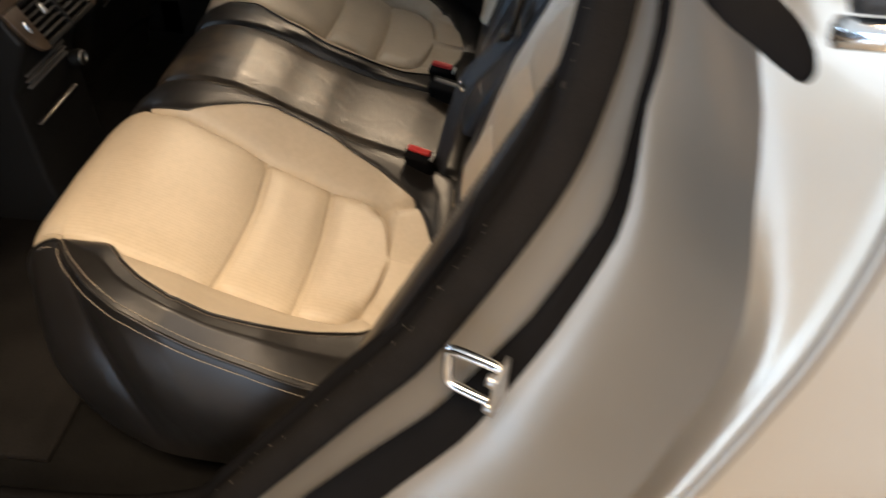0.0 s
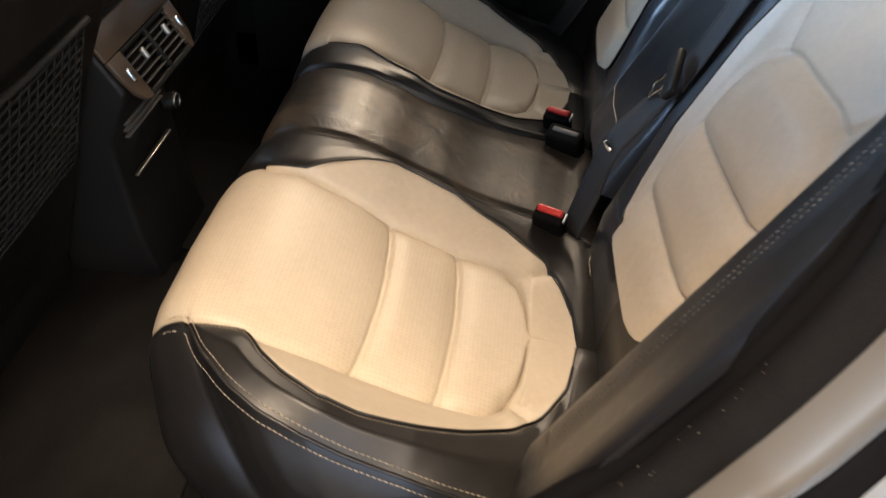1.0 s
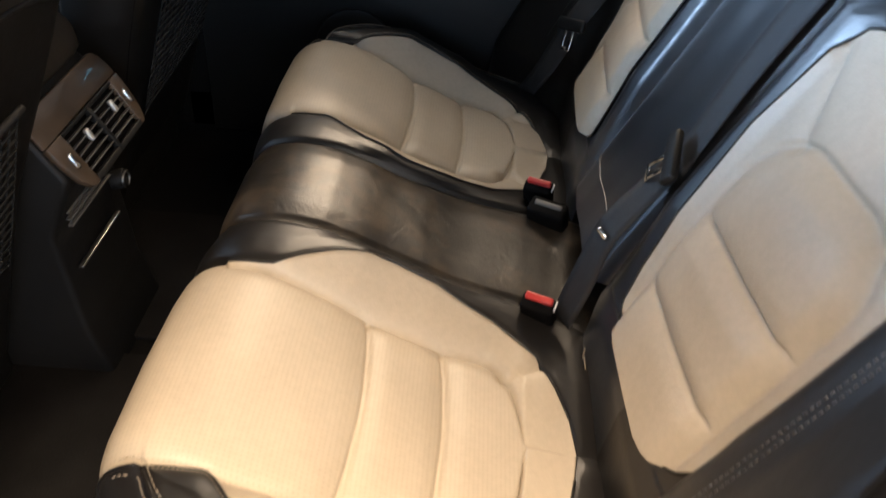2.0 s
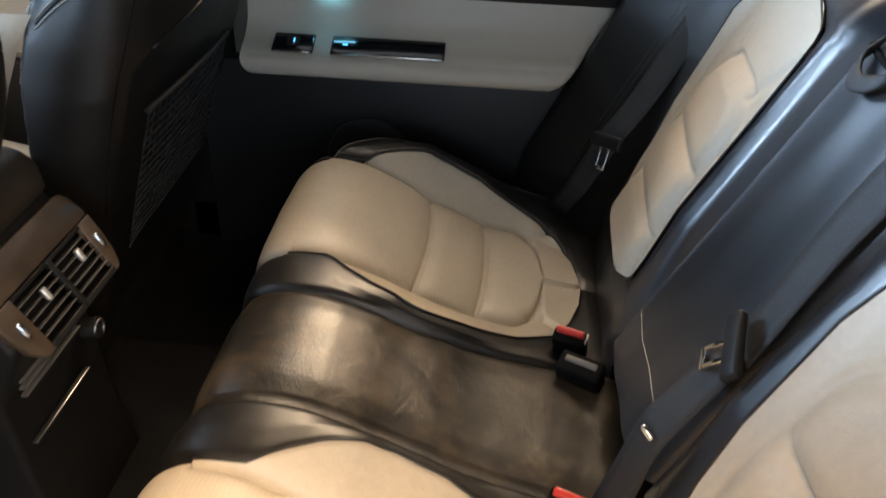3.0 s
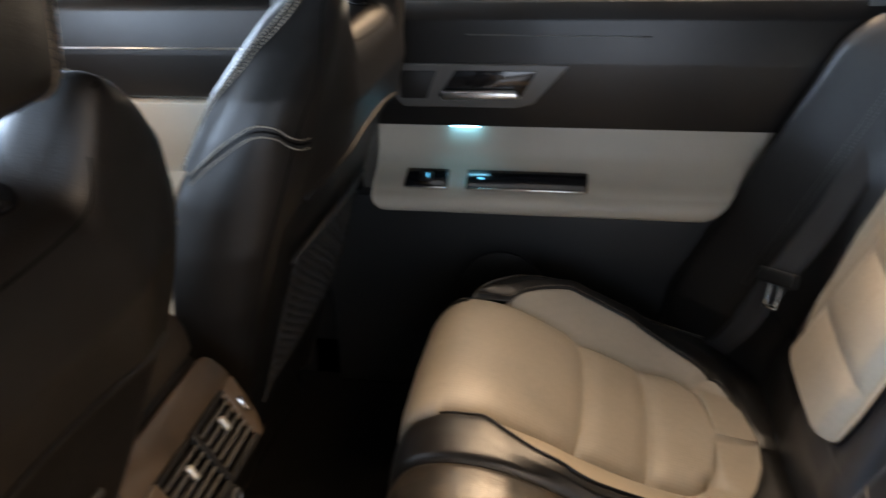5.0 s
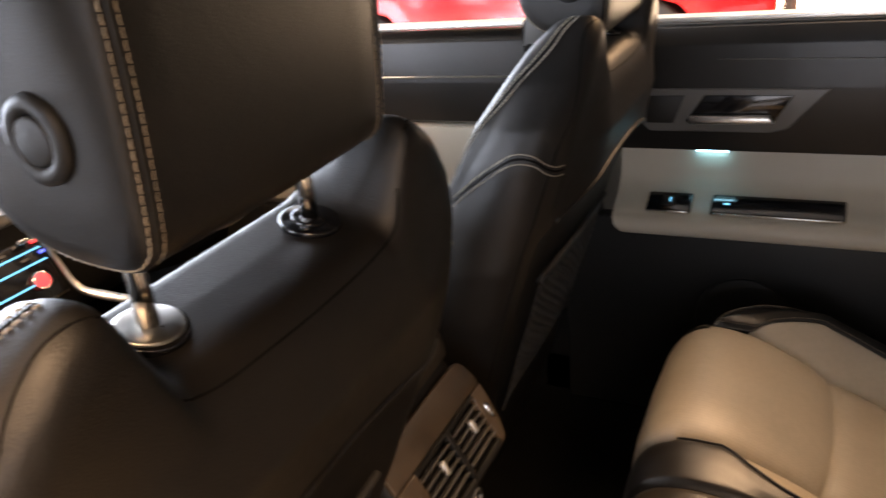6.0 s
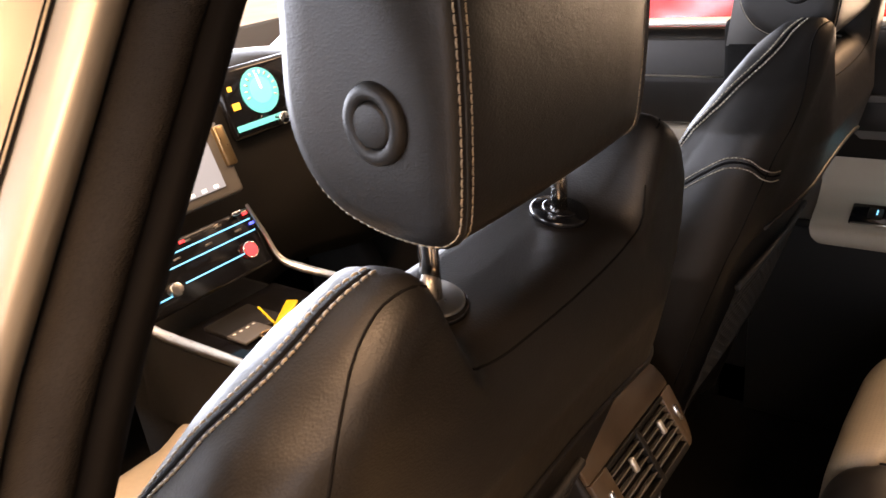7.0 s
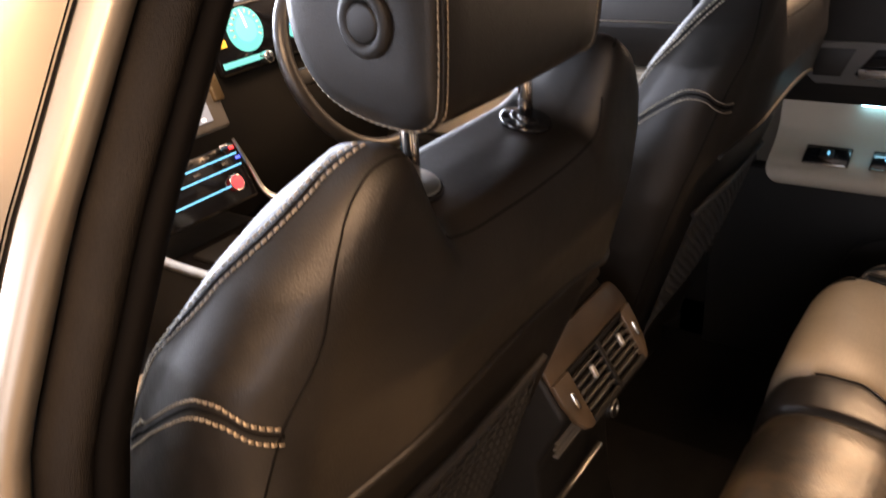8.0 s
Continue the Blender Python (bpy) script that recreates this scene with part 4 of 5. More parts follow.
def rear_profile(z):
    """The rear of the doorway, outward from the seal: flange, dark channel, broad jamb face, turned outer edge."""
    a2 = interp(z, [0.6, 0.78, 0.86, 0.95, 1.03, 1.15], [0.010, 0.019, 0.025, 0.022, 0.008, 0.004])
    a3 = interp(z, [0.6, 0.71, 0.78, 0.86, 0.95, 1.03, 1.15], [0.062, 0.057, 0.051, 0.046, 0.036, 0.014, 0.012])
    a4 = interp(z, [0.6, 0.71, 0.78, 0.86, 0.95, 1.03, 1.13], [0.165, 0.158, 0.147, 0.133, 0.110, 0.070, 0.035])
    a5 = interp(z, [0.6, 0.71, 0.86, 0.95, 1.03, 1.13], [0.160, 0.150, 0.136, 0.124, 0.122, 0.115])
    face = [(a3 + (a4 - a3) * t, -0.042 - 0.088 * t ** 1.5) for t in (0.0, 0.06, 0.22, 0.42, 0.62, 0.82, 1.0)]
    lip = [(a4 + (a5 - a4) * t, -0.130 - 0.022 * t - 0.004 * math.sin(math.pi * t)) for t in (0.0, 0.08, 0.3, 0.6, 0.85, 1.0)]
    return {"flange": [(-0.003, 0.004), (0.2 * a2, -0.006), (0.45 * a2, -0.014), (0.75 * a2, -0.020), (a2, -0.025), (a2 + 0.001, -0.032)],
            "channel": [(a2, -0.030), (0.7 * a2 + 0.3 * a3, -0.027), (0.3 * a2 + 0.7 * a3, -0.031), (a3, -0.044)],
            "trim": [(0.01, 0.066), (-0.016, 0.060), (-0.030, 0.051), (-0.036, 0.042), (-0.034, 0.034), (-0.026, 0.027)],
            "seal": [(-0.026, 0.029), (-0.031, 0.020), (-0.031, 0.009), (-0.025, 0.001), (-0.016, -0.004), (-0.007, -0.005), (0.0, 0.0), (0.003, 0.01)],
            "jamb": face, "skin": lip + [(a5 + 0.004, -0.157), (a5 + 0.008, -0.158), (a5 + 0.012, -0.156)], "edge": [(a5 + 0.012, -0.156)]}


# the front of the doorway: seal, a bright rounded bead, a dark groove, then the pillar's face
FRONT = {"trim": [(0.01, 0.062), (-0.016, 0.056), (-0.030, 0.046), (-0.036, 0.037), (-0.035, 0.030), (-0.030, 0.023)],
         "seal": [(-0.030, 0.025), (-0.034, 0.020), (-0.033, 0.014), (-0.026, 0.010), (-0.016, 0.008), (-0.009, 0.007), (-0.003, 0.006), (0.003, 0.010)],
         "flange": [(-0.002, 0.008), (-0.008, 0.003), (-0.0095, -0.004), (-0.007, -0.011), (0.000, -0.016), (0.010, -0.018)],
         "channel": [(0.009, -0.0185), (0.012, -0.0175), (0.0135, -0.0185), (0.012, -0.0215)],
         "jamb": [(0.0125, -0.0185), (0.0150, -0.0225), (0.024, -0.039), (0.042, -0.062), (0.064, -0.090), (0.088, -0.12), (0.103, -0.139)],
         "skin": [(0.103, -0.139), (0.107, -0.145), (0.113, -0.152), (0.120, -0.160), (0.126, -0.170), (0.130, -0.185), (0.130, -0.20), (0.133, -0.206), (0.138, -0.208)],
         "edge": [(0.138, -0.208)]}


def aperture_rows(profile, band=""):
    rows = []
    for i, p in enumerate(ap):
        t = ap[(i + 1) % len(ap)] - ap[i - 1]
        n = Vector((0, t.z, -t.y)).normalized()
        if n.dot(Vector((0, p.y + 0.02, p.z - 0.9))) < 0:
            n = -n
        w = smooth(0.02, -0.12, p.y) * smooth(1.30, 1.14, p.z) if band else 0.0
        f = smooth(0.28, 0.38, p.y) * smooth(0.50, 0.75, p.z) if band else 0.0
        row = []
        for k, (a, b) in enumerate(profile):
            if w:
                q = rear_profile(p.z)[band][k]
                a, b = a + (q[0] - a) * w, b + (q[1] - b) * w
            elif f:
                q = FRONT[band][k]
                a, b = a + (q[0] - a) * f, b + (q[1] - b) * f
            row.append(p + n * a + Vector((b, 0, 0)))
        rows.append(row)
    return rows


body = thing("car_body", "silver car body round the open rear doorway", "car body", kind="structure")
part("inner_trim", sheet(aperture_rows([(0.01, 0.066), (-0.016, 0.060), (-0.030, 0.051), (-0.036, 0.042), (-0.034, 0.034), (-0.026, 0.027)], "trim"), closed_u=True), M_TRIM, body, "smooth black plastic inner trim")
part("door_seal", sheet(aperture_rows([(-0.026, 0.029), (-0.031, 0.020), (-0.031, 0.009), (-0.025, 0.001), (-0.016, -0.004), (-0.007, -0.005), (0.0, 0.0), (0.003, 0.01)], "seal"), closed_u=True), M_FUZZ, body, "fuzzy black rubber door seal")
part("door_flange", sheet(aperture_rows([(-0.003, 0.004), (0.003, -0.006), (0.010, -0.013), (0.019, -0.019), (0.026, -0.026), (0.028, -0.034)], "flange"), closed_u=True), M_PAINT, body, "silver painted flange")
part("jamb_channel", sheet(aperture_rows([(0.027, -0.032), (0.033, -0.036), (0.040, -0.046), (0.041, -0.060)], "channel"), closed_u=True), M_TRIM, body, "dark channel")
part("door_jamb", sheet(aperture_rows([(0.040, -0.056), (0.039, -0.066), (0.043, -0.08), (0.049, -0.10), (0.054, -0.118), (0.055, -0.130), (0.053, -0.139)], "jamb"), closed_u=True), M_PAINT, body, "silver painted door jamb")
# lighter than the jamb because the lamp's glare is in its colour
part("outer_skin", sheet(aperture_rows([(0.053, -0.139), (0.056, -0.143), (0.066, -0.150), (0.074, -0.158), (0.079, -0.170), (0.0795, -0.185), (0.078, -0.20), (0.081, -0.206), (0.087, -0.208)], "skin"), closed_u=True), M_PAINT_LIT, body, "clear-coated outer edge, its silver lightened for lamp glare")
# lint caught on the fuzzy seal
rng = random.Random(4)
line = [r[0] for r in aperture_rows([(-0.0325, 0.012)])]
bm = bmesh.new()
for k in range(34):
    i = rng.choice([i for i in range(len(ap)) if ap[i].y < 0.0 and 0.45 < ap[i].z < 1.1])
    c = line[i].lerp(line[(i + 1) % len(ap)], rng.random()) + Vector((rng.uniform(-0.010, 0.010), rng.uniform(-0.001, 0.0015), rng.uniform(-0.004, 0.004)))
    d = Vector((rng.uniform(-1, 1), rng.uniform(-0.4, 0.4), rng.uniform(-1, 1))).normalized() * rng.uniform(0.0005, 0.0016)
    tube_into(bm, [c - d, c + Vector((0, 0.0006, 0)), c + d], 0.0002, 4)
ob = part("lint", bm, M_THREAD, body, "tiny white lint fibres")
ob["kind"] = "stuff"
# lining between the rear bench's bolster and the seal
rear_edge = sorted([p for p in ap if p.y < 0.02 and 0.42 < p.z < 1.2], key=lambda p: p.z)
rows = []
for z in np.linspace(0.56, 1.0, 36):
    q = [interp(z, [p.z for p in rear_edge], [p[c] for p in rear_edge]) for c in (0, 1)]
    a, b = back_point(-1, interp(z, [0.88, 1.05], [0.686, 0.636]), z), Vector((q[0] + 0.046, q[1] + 0.020, z))
    rows.append([a.lerp(b, t) + Vector((-0.006, 0.010, 0)) * math.sin(math.pi * t) for t in np.linspace(0, 1, 9)])
part("side_lining", sheet(rows), M_BLACK, body, "black leather lining beside the bench")
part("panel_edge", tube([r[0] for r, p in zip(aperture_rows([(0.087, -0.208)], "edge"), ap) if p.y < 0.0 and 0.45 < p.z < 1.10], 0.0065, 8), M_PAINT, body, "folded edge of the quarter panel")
# outer quarter panel and rear pillar behind the doorway
k = len(ap)
edge = aperture_rows([(0.087, -0.208)], "edge")
rows = []
sel = [i for i in range(k) if ap[i].y < -0.05 and ap[i].z > 0.45]
sel.sort(key=lambda i: ap[i].z)
for i in sel:
    p = edge[i][0]
    xe = interp(p.z, [0.3, 0.55, 0.85, 1.0, 1.12, 1.3, 1.5], [-0.90, -0.945, -0.93, -0.89, -0.83, -0.72, -0.62])
    row = []
    for j in range(25):
        t = j / 24
        y = p.y + (-1.9 - p.y) * t ** 1.4
        x = p.x + (xe - p.x) * smooth(0, 0.45, t) + 0.16 * t * t
        row.append(Vector((x, y, p.z - 0.05 * t * t)))
    rows.append(row)
# also in the silver lightened for glare
part("quarter_panel", sheet(rows), M_PAINT_LIT, body, "silver painted rear quarter panel")
# quarter window's black corner trim on the pillar's edge
trim = spline([(-0.835, -0.385, 1.190), (-0.838, -0.412, 1.158), (-0.842, -0.434, 1.144), (-0.846, -0.450, 1.132), (-0.848, -0.458, 1.122)], 20)
rings = []
for k, p in enumerate(trim):
    r = 0.013 * math.sqrt(max(0.0, 1 - max(0, (k - 13) / 6) ** 2)) + 0.0002
    rings.append([p + Vector((0.5 * r * math.cos(a), 0.75 * r * math.sin(a), 0.75 * r * math.cos(a))) for a in np.linspace(0, 2 * math.pi, 16, endpoint=False)])
part("window_trim_end", sheet(rings, closed_v=True), M_TRIM, body, "rounded black window trim end")
part("window_chrome_strip", tube([Vector((-0.882, -0.447, 1.160)), Vector((-0.878, -0.52, 1.158)), Vector((-0.86, -0.62, 1.155))], 0.007, 8), M_CHROME, body, "bright chrome window strip")
part("window_seal_strip", tube([Vector((-0.880, -0.450, 1.174)), Vector((-0.876, -0.52, 1.172)), Vector((-0.858, -0.62, 1.169))], 0.007, 8), M_RUBBER, body)
part("sill_tread", rbox((-0.70, 0.24, 0.375), (0.06, 0.26, 0.01), 0.004), M_STEEL, body, "metal sill tread strip")


def shell(name, rows, mat, label, t=0.02):
    return thicken(part(name, sheet(rows), mat, body, label), t)


def roof_z(x, y):
    return 1.475 - 0.12 * (x / 0.55) ** 4 * 0.3 - 0.035 * ((y - 0.1) / 0.8) ** 2


shell("roof", [[Vector((x, y, roof_z(x, y))) for y in np.linspace(-0.72, 0.74, 16)] for x in np.linspace(-0.50, 0.56, 13)], M_ROOF, "dark grey cloth roof lining")
for s, ys in ((1, ((0.44, 0.56, 0.05), (-0.72, -0.40, 0.06))),):
    for y0, y1, w in ys:
        shell("window_pillar", [[Vector((xx, y, z)) for y in (y0 - 0.05 * (z - 1.1), y1 - 0.25 * (z - 1.1))] for z, xx in ((1.08, 0.735), (1.2, 0.69), (1.3, 0.63), (1.4, 0.565), (1.46, 0.54))], M_GREYTRIM, "dark window pillar trim")
for s in (-1, 1):
    part("windscreen_pillar", tube([Vector((s * 0.56, 0.74, 1.46)), Vector((s * 0.63, 1.25, 1.28)), Vector((s * 0.70, 1.78, 1.02))], 0.04, 10), M_GREYTRIM, body, "windscreen pillar")
part("far_roof_rail", tube([Vector((0.56, -0.72, 1.42)), Vector((0.565, 0.1, 1.465)), Vector((0.56, 0.74, 1.46))], 0.03, 8), M_GREYTRIM, body)
# unseen pane, opaque to keep light from behind off the headrests
shell("rear_window", [[Vector((x, y, z - 0.06 * (x / 0.6) ** 2)) for x in np.linspace(-0.52, 0.58, 9)] for y, z in ((-0.72, 1.445), (-0.95, 1.30), (-1.17, 1.09))], M_DARK_PANE, "opaque dark rear window, unseen, to block light", 0.005)
part("near_front_side", rbox((-0.80, 1.02, 0.72), (0.13, 1.10, 0.76), 0.03), M_PAINT, body, "silver front door side")
shell("rear_bulkhead", [[Vector((x, y, z)) for x in (-0.70, 0, 0.72)] for y, z in ((-0.50, 0.30), (-0.56, 0.95))], M_CARPET, "dark bulkhead behind the seat")
shell("far_quarter_side", [[Vector((x, y, z)) for y in (-0.35, -1.9)] for x, z in ((0.88, 0.3), (0.90, 0.9), (0.80, 1.08), (0.76, 1.10))], M_PAINT, "silver far side panel")
shell("boot_lid", [[Vector((x, y, z)) for x in (-0.8, 0, 0.8)] for y, z in ((-1.15, 1.08), (-1.9, 1.02), (-2.1, 0.6))], M_PAINT, "silver boot lid")
shell("bonnet", [[Vector((x, y, z - 0.05 * (x / 0.8) ** 2)) for x in np.linspace(-0.8, 0.8, 9)] for y, z in ((1.80, 1.02), (2.2, 0.98), (2.7, 0.88), (2.9, 0.70))], M_PAINT, "silver bonnet")

# ---- near rear door, swung open beside the doorway, out of view; shades the bench ----
def swung(bm, m):
    bmesh.ops.transform(bm, matrix=m, verts=bm.verts[:])
    return bm


HINGE = pose(-0.83, 0.47, 0, 0, 0, -74)
odoor = thing("open_rear_door", "open silver rear door with cream and black trim and opaque dark window", "car door", at=(-0.83, 0.47, 0.0))
low = [(-0.02, 0.40), (-0.02, 1.02), (-0.90, 1.05), (-0.99, 0.98), (-0.90, 0.78), (-0.74, 0.58), (-0.56, 0.40)]
part("door_skin", swung(prism(low, "x", -0.075, 0.045, 0.012, 3), HINGE), M_PAINT, odoor, "silver painted door shell")
part("upper_trim", swung(prism([(-0.06, 0.90), (-0.06, 1.00), (-0.86, 1.03), (-0.88, 0.92)], "x", 0.046, 0.075, 0.008, 3), HINGE), M_BLACK, odoor, "black padded upper trim")
part("armrest_trim", swung(prism([(-0.06, 0.75), (-0.06, 0.89), (-0.86, 0.91), (-0.80, 0.77)], "x", 0.046, 0.105, 0.014, 3), HINGE), M_CREAM, odoor, "cream leather armrest panel")
part("lower_trim", swung(prism([(-0.06, 0.44), (-0.06, 0.74), (-0.78, 0.76), (-0.60, 0.48)], "x", 0.046, 0.080, 0.008, 3), HINGE), M_PLASTIC, odoor, "black plastic lower trim")
rim = spline([(-0.035, 1.03), (-0.05, 1.36), (-0.30, 1.415), (-0.62, 1.375), (-0.84, 1.22), (-0.885, 1.06)], 40)
part("window_frame", swung(tube([Vector((0.45 * max(0, p[1] - 1.03), p[0], p[1])) for p in rim], 0.018, 8), HINGE), M_TRIM, odoor, "black window frame")
pane = []
for k in range(13):
    t = k / 12
    pane.append([Vector((0.45 * max(0, z - 1.03), y, z)) for y, z in [(rim[j][0] * (1 - t) - 0.45 * t, rim[j][1] * (1 - t) + 1.03 * t) for j in range(40)]])
# opaque pane, so the door's shade reaches up to the roof
thicken(part("window_glass", swung(sheet(pane), HINGE), M_DARK_PANE, odoor, "opaque dark window pane, unseen, to block light"), 0.004)

# ---- striker on the jamb ----
striker = thing("door_striker", "steel door latch striker loop bolted to the door jamb", "door striker")
q = pose(-0.782, -0.343, 0.803, 0, 0, 67)


def put(bm, m):
    bmesh.ops.transform(bm, matrix=m, verts=bm.verts[:])
    return bm


part("striker_plate", put(rbox((0, 0, 0), (0.004, 0.030, 0.046), 0.0015), q), M_STEEL, striker, "small steel plate")
loop = spline([(0.0, 0, 0.022), (0.020, 0, 0.022), (0.043, 0, 0.020), (0.046, 0, 0.012), (0.046, 0, -0.012), (0.043, 0, -0.020), (0.020, 0, -0.022), (0.0, 0, -0.022)], 36)
part("striker_loop", put(tube(loop, 0.0048, 10), q), M_CHROME, striker, "bright steel loop")
for z in (-0.016, 0.016):
    part("bolt", put(disc((0.004, 0.010, z), (1, 0, 0), 0.006, 0.006, 6, 0.001), q), M_STEEL, striker)

# ---- rear belts and buckles ----
def webbing(pts, width, side, n=40):
    path = spline(pts, n)
    sides = spline(side, n)
    rows = []
    for p, d in zip(path, sides):
        d = d.normalized()
        rows.append([p + d * (width * (j / 4 - 0.5)) for j in range(5)])
    return sheet(rows)


def buckle(at, yaw, red, name_label):
    b = thing("belt_buckle", name_label, "belt buckle", "rear belt buckles")
    m = pose(*at, -22, 0, yaw)
    k = 1.0 if red else 1.3
    part("buckle_body", put(rbox((0, 0, -0.035), (0.048 * k, 0.026 * k, 0.075 * k), 0.006, 3), m), M_TRIM, b, "black plastic body")
    if red:
        part("release_button", put(rbox((0, -0.005, 0.003), (0.040, 0.011, 0.010), 0.003, 3), m), M_RED, b, "red release button")
        part("white_edge", put(rbox((-0.0235, -0.004, -0.003), (0.002, 0.016, 0.006), 0.0), m), M_WHITE, b)
    else:
        part("buckle_slot", put(rbox((0, -0.004, 0.012), (0.046, 0.010, 0.006), 0.002), m), M_GREYTRIM, b, "grey slotted top")
    return b


buckle((-0.138, -0.212, 0.580), 68, True, "black belt buckle with red release button between the seats")
buckle((0.150, -0.224, 0.582), 70, True, "black belt buckle with red release button beside the far seat")
buckle((0.095, -0.238, 0.570), 66, False, "plain black centre belt buckle standing on the middle pad")


def tongue(b, m):
    part("tongue_grip", put(rbox((0, 0, 0), (0.074, 0.012, 0.024), 0.005, 3), m), M_PLASTIC, b, "black plastic grip")
    part("tongue_blade", put(rbox((-0.010, 0, -0.028), (0.006, 0.003, 0.036), 0.001), m), M_CHROME, b, "steel blade")
    part("tongue_blade", put(rbox((0.010, 0, -0.028), (0.006, 0.003, 0.036), 0.001), m), M_CHROME, b, "steel blade")
    part("tongue_blade", put(rbox((0, 0, -0.046), (0.026, 0.003, 0.007), 0.001), m), M_CHROME, b, "steel blade")


mb = thing("centre_seat_belt", "black centre seat belt lying folded down the backrest", "seat belt", "rear seat belts")
thicken(part("webbing", webbing([(-0.088, -0.520, 1.12), (-0.091, -0.466, 1.03), (-0.094, -0.412, 0.92), (-0.112, -0.357, 0.80)], 0.047,
                                [(1, 0.10, 0.1), (1, 0.14, 0.1), (1, 0.18, 0.12), (1, 0.0, 0.22)]), M_BELT, mb, "black webbing"), 0.0014)
thicken(part("webbing", webbing([(-0.113, -0.352, 0.798), (-0.132, -0.312, 0.755), (-0.148, -0.279, 0.714), (-0.150, -0.262, 0.64), (-0.145, -0.245, 0.56)], 0.044,
                                [(1, 0, 0.22), (0.92, 0.2, 0.3), (0.85, 0.35, 0.3), (0.8, 0.4, 0.2), (0.8, 0.4, 0)]), M_BELT, mb, "black webbing"), 0.0014)
along, across = Vector((-0.456, -0.386, 0.802)), Vector((0.89, -0.196, 0.411))
lie = Matrix([[across[c], along.cross(across)[c], along[c], (-0.1255, -0.342, 0.8155)[c]] for c in range(3)] + [[0, 0, 0, 1]])
tongue(mb, lie)
part("armrest_edge_seam", tube([back_point(1 if x > 0 else -1, abs(x), 0.668, 0.0006) for x in np.linspace(0.122, -0.09, 40)], 0.0010, 5), M_GREYTRIM, bench)
part("belt_guide", rbox((-0.150, -0.275, 0.714), (0.018, 0.008, 0.008), 0.003, 3, pose(0, 0, 0, 0, -25, 40)), M_CHROME, mb, "bright metal guide")
fb = thing("outer_seat_belt", "black outer seat belt with its tongue hanging beside the backrest", "seat belt", "rear seat belts")
thicken(part("webbing", webbing([(0.600, -0.50, 1.12), (0.588, -0.463, 1.015), (0.566, -0.40, 0.90), (0.540, -0.335, 0.782), (0.522, -0.290, 0.715), (0.53, -0.25, 0.62), (0.56, -0.22, 0.55)], 0.046,
                                [(0.6, 0.75, 0.3), (0.6, 0.75, 0.3), (0.6, 0.75, 0.2), (0.7, 0.7, 0.1), (0.75, 0.65, 0), (0.75, 0.65, 0), (0.75, 0.65, 0)]), M_BELT, fb, "black webbing"), 0.0014)
tongue(fb, pose(0.515, -0.286, 0.716, 22, 12, 35))
# child seat label on the foot of the backrest
lab = thing("anchor_label", "small printed child seat anchor label on black leather", "label")
for j, (dx, dz, w, h) in enumerate(((0, 0, 0.018, 0.004), (0, -0.009, 0.012, 0.003), (0.014, 0.002, 0.003, 0.02))):
    part("print_bar", rbox((-0.206 + dx, -0.2755 + 0.2 * dz, 0.5425 + dz), (w, 0.001, h), 0.0), M_THREAD, lab)

# ---- stitching on the rear bench ----
def bench_stitching():
    for s in (-1, 1):
        bm = bmesh.new()
        line = [cushion_point(s, cushion_breaks(i)[5], i) for i in range(6, NP - 34, 2)]
        for d in (Vector((-s * 0.006, -0.001, 0.0065)), Vector((s * 0.0055, 0.004, -0.006))):
            stitches_into(bm, [p + d for p in line], Vector((s * 0.5, 0, 0.8)), 0.0045, 0.002, 0.0006)
        ob = part("side_stitching", bm, M_THREAD, bench, "pale double stitching")
        ob["kind"] = "stuff"
        bm = bmesh.new()
        line = [cushion_point(s, cushion_breaks(i)[4] + 0.006, i) + Vector((0, 0, 0.0006)) for i in range(14, 70)]
        stitches_into(bm, line, Vector((0, 0, 1)), 0.0030, 0.0016, 0.0004)
        ob = part("edge_stitching", bm, M_THREAD, bench, "fine pale stitching")
        ob["kind"] = "stuff"
        for key in (1, 4):
            lo, hi = (12, 71) if key == 1 else (12, 71)
            part("edge_piping", tube([cushion_point(s, cushion_breaks(i)[key], i) + Vector((0, 0, 0.0015)) for i in range(lo, hi)], 0.0018, 5), M_BLACK, bench, "thin black piping")
        bm = bmesh.new()
        for x in (0.588, 0.596):
            stitches_into(bm, [back_point(s, x, z, 0.0006) for z in np.linspace(0.66, 1.03, 30)], Vector((0, 1, 0)), 0.0036, 0.0022, 0.0004)
        ob = part("bolster_stitching", bm, M_GREYTRIM, bench, "pale double stitching")
        ob["kind"] = "stuff"
        zz = [z for z in ZS if 0.637 <= z <= 1.042]
        part("backrest_piping", tube([back_point(s, back_in(z), z, 0.004) for z in zz], 0.0018, 5), M_BLACK, bench)
        part("backrest_piping", tube([back_point(s, back_out(z), z, 0.004) for z in zz], 0.0018, 5), M_BLACK, bench)


bench_stitching()
part("armrest_gap", tube([back_point(1 if x > 0 else -1, abs(x), 1.036, 0.001) for x in np.linspace(0.124, -0.124, 40)], 0.004, 6), M_TRIM, bench, "dark gap over the armrest")
strap = [back_point(1, 0.100, 1.046, 0.004), back_point(1, 0.092, 1.030, 0.014), back_point(1, 0.060, 1.018, 0.018), back_point(1, 0.028, 1.028, 0.015), back_point(1, 0.020, 1.046, 0.004)]
thicken(part("armrest_strap", webbing(strap, 0.020, [(0, -0.4, 0.9)] * 5, 24), M_BELT, bench, "black pull strap of the armrest"), 0.003)
part("armrest_seam", tube([back_point(1, 0.118, z, 0.0006) for z in np.linspace(0.63, 1.02, 30)], 0.0012, 5), M_GREYTRIM, bench)

